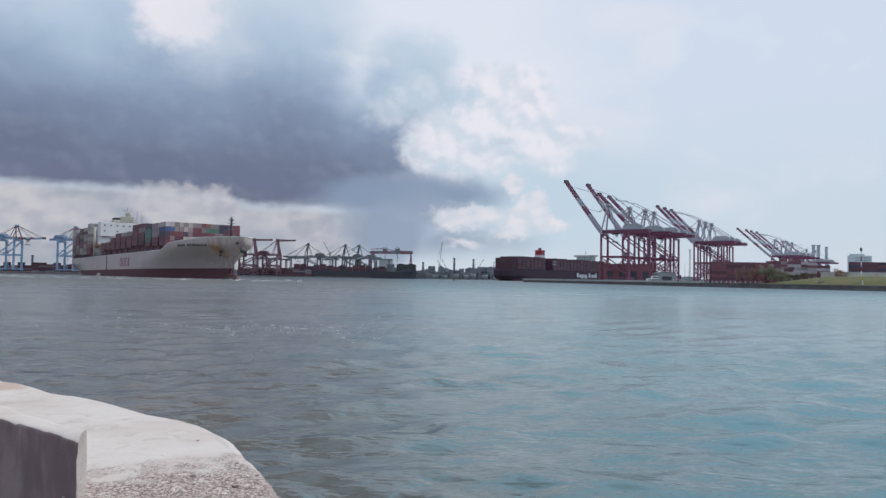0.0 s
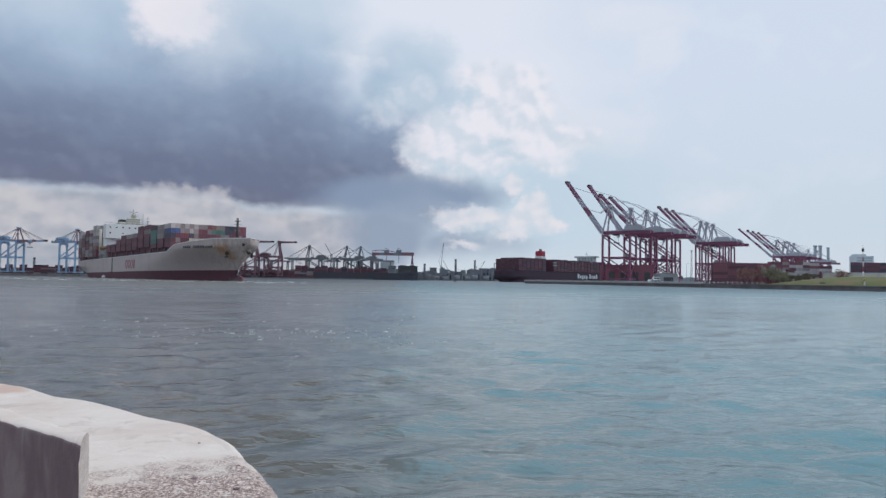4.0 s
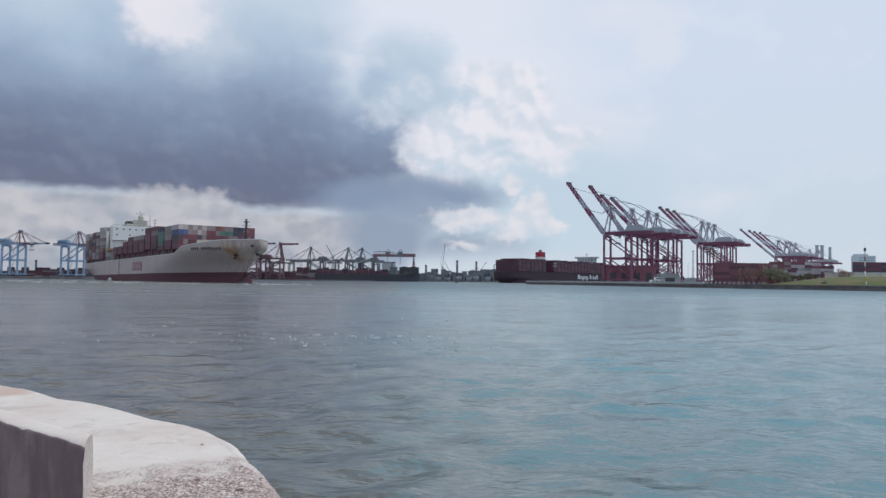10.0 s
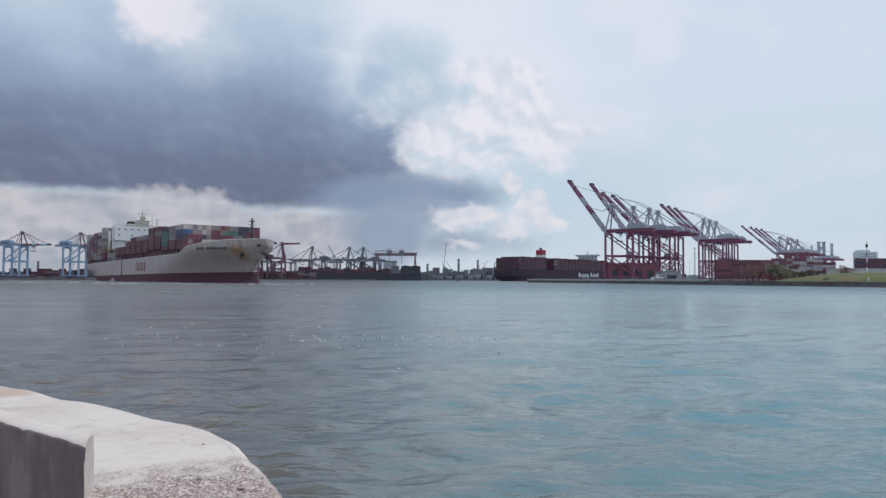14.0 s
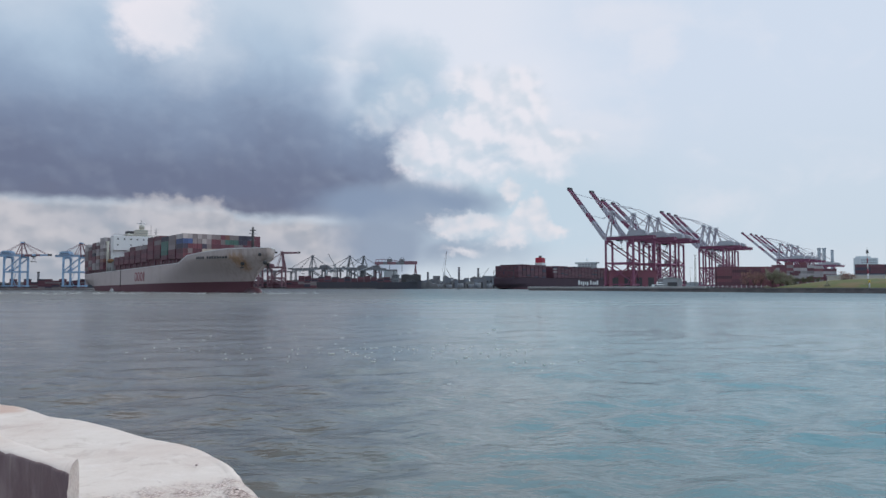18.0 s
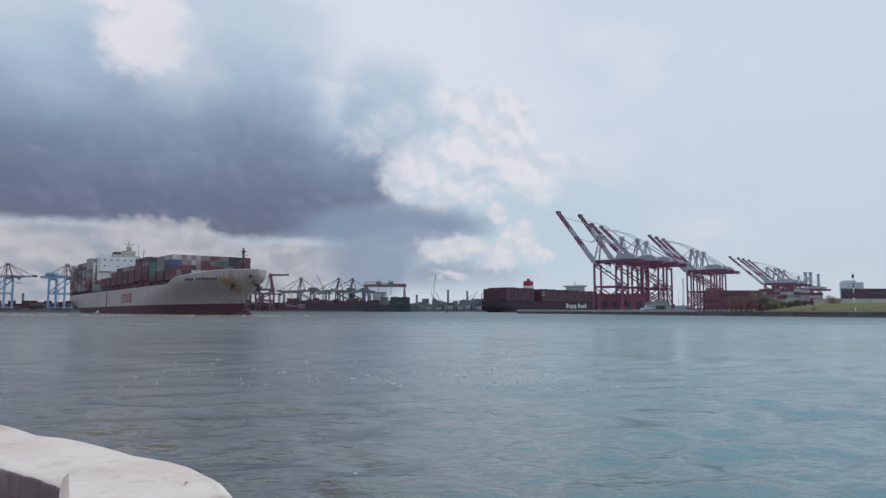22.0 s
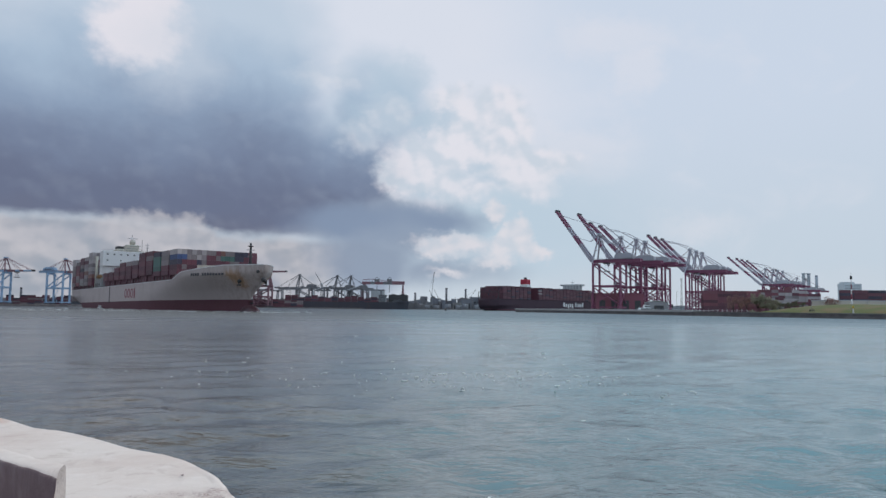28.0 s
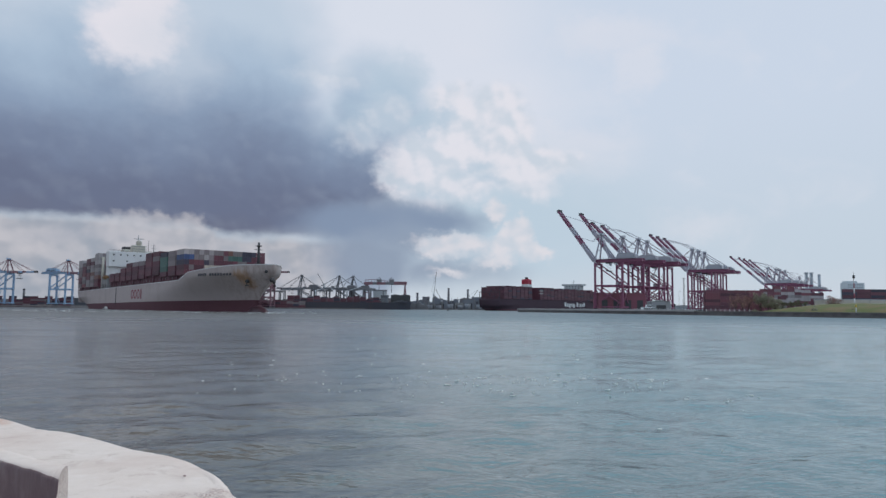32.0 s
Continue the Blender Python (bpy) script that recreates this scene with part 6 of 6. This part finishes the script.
def build_bank():
    """Right-hand shore: grass mound, trees, promenade posts, light tower, boat, sheds, container yards."""
    bm = bmesh.new()
    nx, ny = 90, 26
    rows = []
    line = [Vector((174, 404)), Vector((205, 326)), Vector((300, 215)), Vector((420, 160))]
    for j in range(ny + 1):
        row = []
        for i in range(nx + 1):
            u, v = i / nx, j / ny
            f = u * 3
            k = min(int(f), 2)
            p = line[k].lerp(line[k + 1], f - k)
            inland = 2.2 + 70 * v ** 1.3
            x, d = p.x + inland * 0.93, p.y + inland * 0.37
            hgt = 5.0 * min(1.0, max(0.0, (u + 0.01) / 0.13)) ** 1.3 * math.sin(min(1.0, v / 0.6) * math.pi / 2) * (1 if v < 0.85 else (1 - v) / 0.15)
            hgt += (0.5 * noise.noise((x / 14, d / 14, 2)) + 0.15 * noise.noise((x / 3, d / 3, 2))) * min(1, hgt)
            row.append(bm.verts.new((x, d, 2.32 + max(0, hgt))))
        rows.append(row)
    for a, b in zip(rows[:-1], rows[1:]):
        for i in range(nx):
            bm.faces.new((a[i], a[i + 1], b[i + 1], b[i]))
    tagged(link("grass_bank", to_mesh("grass_bank", bm, M_GRASS, True)), "dry green and brown grass mound above the seawall", "grass", kind="structure")
    for k, (px, d, h, dry, dense) in enumerate([(1322, 405, 9.5, True, 0.5), (1333, 412, 8.5, True, 0.45), (1345, 405, 9.5, True, 0.45), (1366, 400, 10.0, False, 1.6), (1380, 395, 9.5, False, 1.7),
                                                (1392, 398, 8.5, False, 1.5), (1404, 410, 6.5, None, 0.9), (1418, 420, 6.0, None, 0.9), (1432, 425, 5.5, None, 0.9), (1446, 430, 5.0, None, 0.8), (1493, 440, 7.5, True, 0.6), (1502, 445, 8.0, True, 0.6)]):
        tree(px, d, h, M_LEAF_DARK if dry is None else M_LEAF_DRY if dry else M_LEAF, "low dark green tree on the bank" if dry is None else "bare tree with sparse reddish leaves on the bank" if dry else "bushy green tree on the bank", 40 + k, z=2.3 if px < 1430 else 4.6, dense=dense)
    for px, d in ((1462, 352), (1533, 345), (1356, 380)):
        b = thing("bush", "low dark bush on the grass", "bush", "bushes", m=pose(at_px(px, d), d, 2.6 if px < 1400 else 3.4))
        rng = random.Random(int(px))
        vs, fs = [], []
        for k in range(260):
            c = Vector((rng.gauss(0, 0.7), rng.gauss(0, 0.6), abs(rng.gauss(0.3, 0.4))))
            n = Vector((rng.gauss(0, 1), rng.gauss(0, 1), rng.gauss(0, 1))).normalized()
            u = n.orthogonal().normalized() * 0.2
            w = n.cross(u)
            q = len(vs)
            vs += [c + u, c + w, c - u, c - w]
            fs.append((q, q + 1, q + 2, q + 3))
        me = bpy.data.meshes.new("leaves")
        me.from_pydata(vs, [], fs)
        me.materials.append(M_LEAF)
        link("leaves", me, b)
    # promenade posts
    fence = thing("promenade_fence", "row of pale posts along the seawall", "fence")
    bm = bmesh.new()
    tube(bm, (0, 0, 0), (0, 0, 1.5), 0.16, 0.14, 8)
    tube(bm, (0, 0, 1.5), (0, 0, 1.75), 0.20, 0.08, 8)
    post = to_mesh("post", bm, M_WHITE)
    spots = []
    for (xa, ya), (xb, yb) in zip(SHORE[:3], SHORE[1:4]):
        L = math.hypot(xb - xa, yb - ya)
        n = int(L / 3.6)
        for k in range(n):
            f = k / n
            if ya + (yb - ya) * f < 392:
                continue
            spots.append((xa + (xb - xa) * f + 2.0, ya + (yb - ya) * f))
    for x, y in spots:
        link("post", post, fence, pose(x, y, 2.3))
    for k in range(0, len(spots) - 1):
        (xa, ya), (xb, yb) = spots[k], spots[k + 1]
        bar("rail", M_WHITE, fence, (xa, ya, 3.3), (xb, yb, 3.3), 0.10)
    # red and white light tower
    d = 420
    lt = thing("light_tower", "slender white and red harbour light tower", "light tower", m=pose(at_px(1535, d), d, 4.5))
    pipe("base", M_WHITE, lt, (0, 0, -2), (0, 0, 3.5), 2.2, 1.2, 12)
    for k in range(5):
        pipe("shaft", M_WHITE if k % 2 == 0 else M_MARK, lt, (0, 0, 3.5 + 3.0 * k), (0, 0, 6.5 + 3.0 * k), 0.42 - 0.04 * k, 0.38 - 0.04 * k, 10)
    pipe("lantern", M_DGREY, lt, (0, 0, 18.5), (0, 0, 20.4), 0.7, 0.6, 10)
    pipe("aerial", M_DGREY, lt, (0, 0, 20.4), (0, 0, 22.5), 0.1, 0.06, 6)
    # yellow marker post at the water's edge
    mk = thing("marker_post", "yellow and white marker post on the seawall", "marker", m=pose(at_px(1537, 336), 336, 2.4))
    pipe("post", M_WHITE, mk, (0, 0, 0), (0, 0, 2.6), 0.3, 0.25)
    pipe("cap", paint("yellow_paint", (0.6, 0.42, 0.05), 0.5), mk, (0, 0, 2.6), (0, 0, 3.8), 0.5, 0.4)
    for px, d, h in ((1563, 380, 7), (1462, 372, 8.0), (1221, 640, 18), (1228, 660, 12)):
        lp = thing("lamp_post", "slim grey lamp post", "lamp post", "lamp posts", m=pose(at_px(px, d), d, 2.3))
        pipe("pole", M_STEEL, lp, (0, 0, 0), (0, 0, h), 0.16, 0.1, 6)
        bar("arm", M_STEEL, lp, (0, 0, h), (1.4, 0, h + 0.2), 0.14)
        block("lantern", M_PALE, lp, 1.2, 2.0, -0.2, 0.2, h + 0.1, h + 0.35)
    lm = thing("lattice_mast", "slender grey lattice mast behind the quay", "mast", m=pose(at_px(1230, 760), 760, 2.3))
    for x in (-0.7, 0.7):
        for y in (-0.7, 0.7):
            bar("leg", M_STEEL, lm, (x, y, 0), (x * 0.6, y * 0.6, 35), 0.16)
    for k in range(14):
        e = -1 if k % 2 else 1
        bar("lacing", M_STEEL, lm, (-0.66 * e, -0.7, 2.5 * k), (0.66 * e, -0.7, 2.5 * k + 2.5), 0.09)
    block("platform", M_STEEL, lm, -1.2, 1.2, -1.2, 1.2, 35, 35.5)
    # pavilion roof behind the mound
    warehouse(1484, 1610, 455, 8.2, M_CREAM, "low pale pavilion behind the grass mound", M_PALE, 14, depth=14)
    # yards of containers
    build_stack(1268, 1373, 600, 7, [MAROON, DARK_, DARK_, RED_], "tall maroon container stack in the yard", 51, ragged=0, depth=2)
    build_stack(1366, 1440, 640, 10, [MAROON, RED_, WHITE_, MAROON, WHITE_, GREY_], "mixed red and white container stack", 62, ragged=2, short=True)
    build_stack(1372, 1432, 585, 6, [MAROON, WHITE_, MAROON, RED_], "lower mixed container stack behind the trees", 56, ragged=2, short=True)
    build_stack(1432, 1474, 660, 8, [MAROON, RED_, WHITE_], "maroon container stack in the yard", 53, ragged=1)
    build_stack(1514, 1640, 620, 8, [MAROON, DARK_, DARK_, NAVY_], "long maroon container stack", 54, ragged=0)
    warehouse(1078, 1162, 748, 18, M_BRICK, "dull red terminal building with dark openings", M_BRICK, 4, depth=26)
    warehouse(1172, 1206, 712, 9.5, paint("dull_grey_cladding", (0.33, 0.33, 0.345), 0.6, wear=0.35, scale=0.1), "grey shed on the quay", M_STEEL, 1, depth=16, pitch=1.4)
    build_stack(1090, 1160, 800, 6, [MAROON, RED_], "red stacked containers under the cranes", 55)
    # distant towers and office block
    for px in (1450, 1459):
        t = thing("tower", "distant grey lattice tower", "tower", "distant towers", m=pose(at_px(px, 2500), 2500, 2.1))
        piece("shaft", M_LATTICE, t, lambda bm: [beam(bm, (x, y, 0), (x, y, 140), 1.8) for x in (-3, 3) for y in (-3, 3)] + [beam(bm, (-3, -3, 12 * k), (3, -3, 12 * k + 12), 1.0) for k in range(11)])
        block("top", M_LATTICE, t, -5, 5, -5, 5, 137, 141)
    chimney(1473, 2500, 134, 4.5, "pale concrete distant chimney", M_LATTICE)
    chimney(1490, 2600, 30, 3, "low distant concrete chimney")
    of = thing("office_building", "pale office block with haze put into its glass colour", "building", m=pose(at_px(1522, 2500), 2500, 2.1))
    block("wall", M_TOWERWALL, of, 0, 64, 0, 40, 0, 106)
    block("upper", M_TOWERWALL, of, 4, 40, 4, 36, 106, 112)
    for j in range(11):
        for i in range(7):
            block("window", M_TOWERGLASS, of, 4 + i * 8, 10 + i * 8, -0.3, 0.02, 6 + j * 9, 11 + j * 9)


def build_ferry():
    """White harbour launch lying at the seawall."""
    b = thing("harbour_launch", "white harbour launch with a dark hull, moored at the quay", "boat", m=pose(at_px(1168, 612), 612, 0, 0, 0, 8))
    bm = bmesh.new()
    rows = []
    for x, w, h in ((-9, 2.0, 1.7), (-6, 2.4, 1.7), (0, 2.5, 1.8), (5, 2.0, 2.1), (8, 1.0, 2.4), (9.6, 0.1, 2.7)):
        rows.append([bm.verts.new(p) for p in ((x, -w * 0.8, -0.4), (x, -w, h), (x, w, h), (x, w * 0.8, -0.4))])
    for a, c in zip(rows[:-1], rows[1:]):
        for k in range(3):
            bm.faces.new((a[k], c[k], c[k + 1], a[k + 1]))
    bm.faces.new(rows[0])
    part("hull", bm, M_DGREY, b, "dark hull")
    b.scale = (1.35, 1.2, 1.4)
    block("bulwark", M_WHITE, b, -8.6, 4.6, -2.5, 2.5, 1.75, 2.15, 0.1)
    bm = bmesh.new()
    wedge = [(-5.6, 2.1), (4.6, 2.1), (2.6, 3.7), (-5.0, 3.9)]
    sides = [[bm.verts.new((x, y, z)) for x, z in wedge] for y in (-1.8, 1.8)]
    bm.faces.new(sides[0])
    bm.faces.new(sides[1][::-1])
    for k in range(4):
        bm.faces.new((sides[0][k], sides[1][k], sides[1][(k + 1) % 4], sides[0][(k + 1) % 4]))
    bmesh.ops.recalc_face_normals(bm, faces=bm.faces[:])
    cab = part("cabin", bm, M_WHITE, b)
    for k in range(5):
        block("window", M_GLASS, cab, -4.6 + k * 1.6, -3.3 + k * 1.6, -1.85, -1.78, 2.7, 3.4)
    wh = block("wheelhouse", M_WHITE, b, -2.4, 1.4, -1.4, 1.4, 3.8, 5.3, 0.25)
    block("window", M_GLASS, wh, -2.1, 1.2, -1.44, -1.38, 4.3, 5.0)
    pipe("mast", M_STEEL, b, (-1.2, 0, 5.3), (-1.6, 0, 8.4), 0.1, 0.06)
    bar("radar", M_STEEL, b, (-2.2, 0, 6.6), (-0.6, 0, 6.6), 0.16)
    for k in range(6):
        pipe("rail_post", M_STEEL, b, (4.8 + k * 0.7, -1.9 + k * 0.28, 2.0), (4.8 + k * 0.7, -1.9 + k * 0.28, 3.1), 0.05, 0.05, 5)
    return b


def build_buoy():
    """A small channel buoy far out."""
    d = 900
    b = thing("buoy", "small dark channel buoy", "buoy", m=pose(at_px(811, d), d, 0))
    pipe("float", M_DGREY, b, (0, 0, -0.5), (0, 0, 1.2), 1.3, 1.1, 12)
    piece("cage", M_RUST, b, lambda bm: [tube(bm, (x, y, 1.2), (0, 0, 3.6), 0.1, 0.08, 5) for x in (-0.8, 0.8) for y in (-0.8, 0.8)])
    return b


def build_pilot_boat():
    """Small white launch running alongside the moving ship."""
    b = thing("pilot_boat", "small white pilot boat beside the grey hull", "boat")
    bm = bmesh.new()
    rows = []
    for x, w, h in ((-6, 1.6, 1.2), (0, 1.9, 1.3), (4, 1.3, 1.7), (6.5, 0.1, 2.1)):
        rows.append([bm.verts.new(p) for p in ((x, -w * 0.8, -0.4), (x, -w, h), (x, w, h), (x, w * 0.8, -0.4))])
    for a, c in zip(rows[:-1], rows[1:]):
        for k in range(3):
            bm.faces.new((a[k], c[k], c[k + 1], a[k + 1]))
    bm.faces.new(rows[0])
    part("hull", bm, M_WHITE, b)
    b.scale = (0.6, 0.6, 0.6)
    cab = block("cabin", M_WHITE, b, -3, 2.2, -1.3, 1.3, 1.25, 3.4, 0.2)
    for k in range(3):
        block("window", M_GLASS, cab, -2.5 + k * 1.6, -1.4 + k * 1.6, -1.34, -1.28, 2.2, 3.0)
    pipe("mast", M_STEEL, b, (-0.5, 0, 3.4), (-0.5, 0, 5.4), 0.08, 0.05)
    return b


# ---------------------------------------------------------------- the place
backdrop = build_sky()
water = build_water()
build_land()
build_seawall()
build_parapet()
build_landing()
build_pit_marks()
moving_ship = build_ship()
pilot_boat = build_pilot_boat()
departing_ship = build_berthed_ship()
build_cranes()
build_goliath()
build_far_ship()
build_industry()
build_bank()
build_ferry()
build_buoy()

# seconds, metres along the heading, metres to starboard, degrees of swing
SHIP_ROWS = [
    (0, -19.69, 2.84, -0.903),
    (1, -18.01, 2.63, -0.802),
    (2, -16.33, 2.43, -0.704),
    (3, -14.66, 2.24, -0.614),
    (3.5, -13.82, 2.14, -0.569),
    (5.5, -10.49, 1.76, -0.383),
    (6, -9.65, 1.67, -0.338),
    (7, -7.97, 1.49, -0.258),
    (8, -6.30, 1.33, -0.191),
    (9, -4.64, 1.19, -0.145),
    (10, -3.03, 1.09, -0.132),
    (11, -1.50, 1.05, -0.157),
    (12, -0.10, 1.08, -0.231),
    (13, 1.14, 1.21, -0.341),
    (14, 2.17, 1.43, -0.459),
    (14.5, 2.61, 1.59, -0.507),
    (16.5, 4.18, 2.28, -0.646),
    (17, 4.55, 2.46, -0.663),
    (18, 5.28, 2.83, -0.656),
    (19, 6.11, 3.17, -0.634),
    (20, 7.12, 3.43, -0.647),
    (21, 8.35, 3.59, -0.696),
    (22, 9.79, 3.68, -0.746),
    (23, 11.37, 3.69, -0.774),
    (24, 13.06, 3.65, -0.772),
    (25, 14.82, 3.57, -0.739),
    (25.5, 15.72, 3.52, -0.716),
    (27.5, 19.35, 3.29, -0.613),
    (28, 20.26, 3.24, -0.583),
    (29, 22.08, 3.12, -0.513),
    (30, 23.89, 3.00, -0.442),
    (31, 25.72, 2.88, -0.379),
    (32, 27.55, 2.75, -0.326),
]


def motions():
    h = radians(SHIP_HEADING)
    fx, fy = math.cos(h), math.sin(h)
    walk(moving_ship, [(t, pose(SHIP_MID[0] + fx * a + fy * b, SHIP_MID[1] + fy * a - fx * b, 0, 0, 0, SHIP_HEADING - w)) for t, a, b, w in SHIP_ROWS])
    walk(pilot_boat, [(t, pose(SHIP_MID[0] + fx * (a - 72) + fy * (b + 23), SHIP_MID[1] + fy * (a - 72) - fx * (b + 23), 0, 0, 0, SHIP_HEADING - w)) for t, a, b, w in SHIP_ROWS])
    walk(departing_ship, [(t, pose(at_px(893, 1290) + 6.6 - 0.53 * t, 1290 + 4 - 0.5 * t, 0, 0, 0, 50)) for t in (0, 8, 16, 24, 32)])
    walk(backdrop, [(t, pose(22 - 1.7 * t, 39 - 3.0 * t, 0)) for t in (0, 16, 32)])
    walk(water, [(t, pose(-0.35 + 0.35 * t, -0.28 * t, 0)) for t in (0, 8, 16, 24, 32)])


motions()
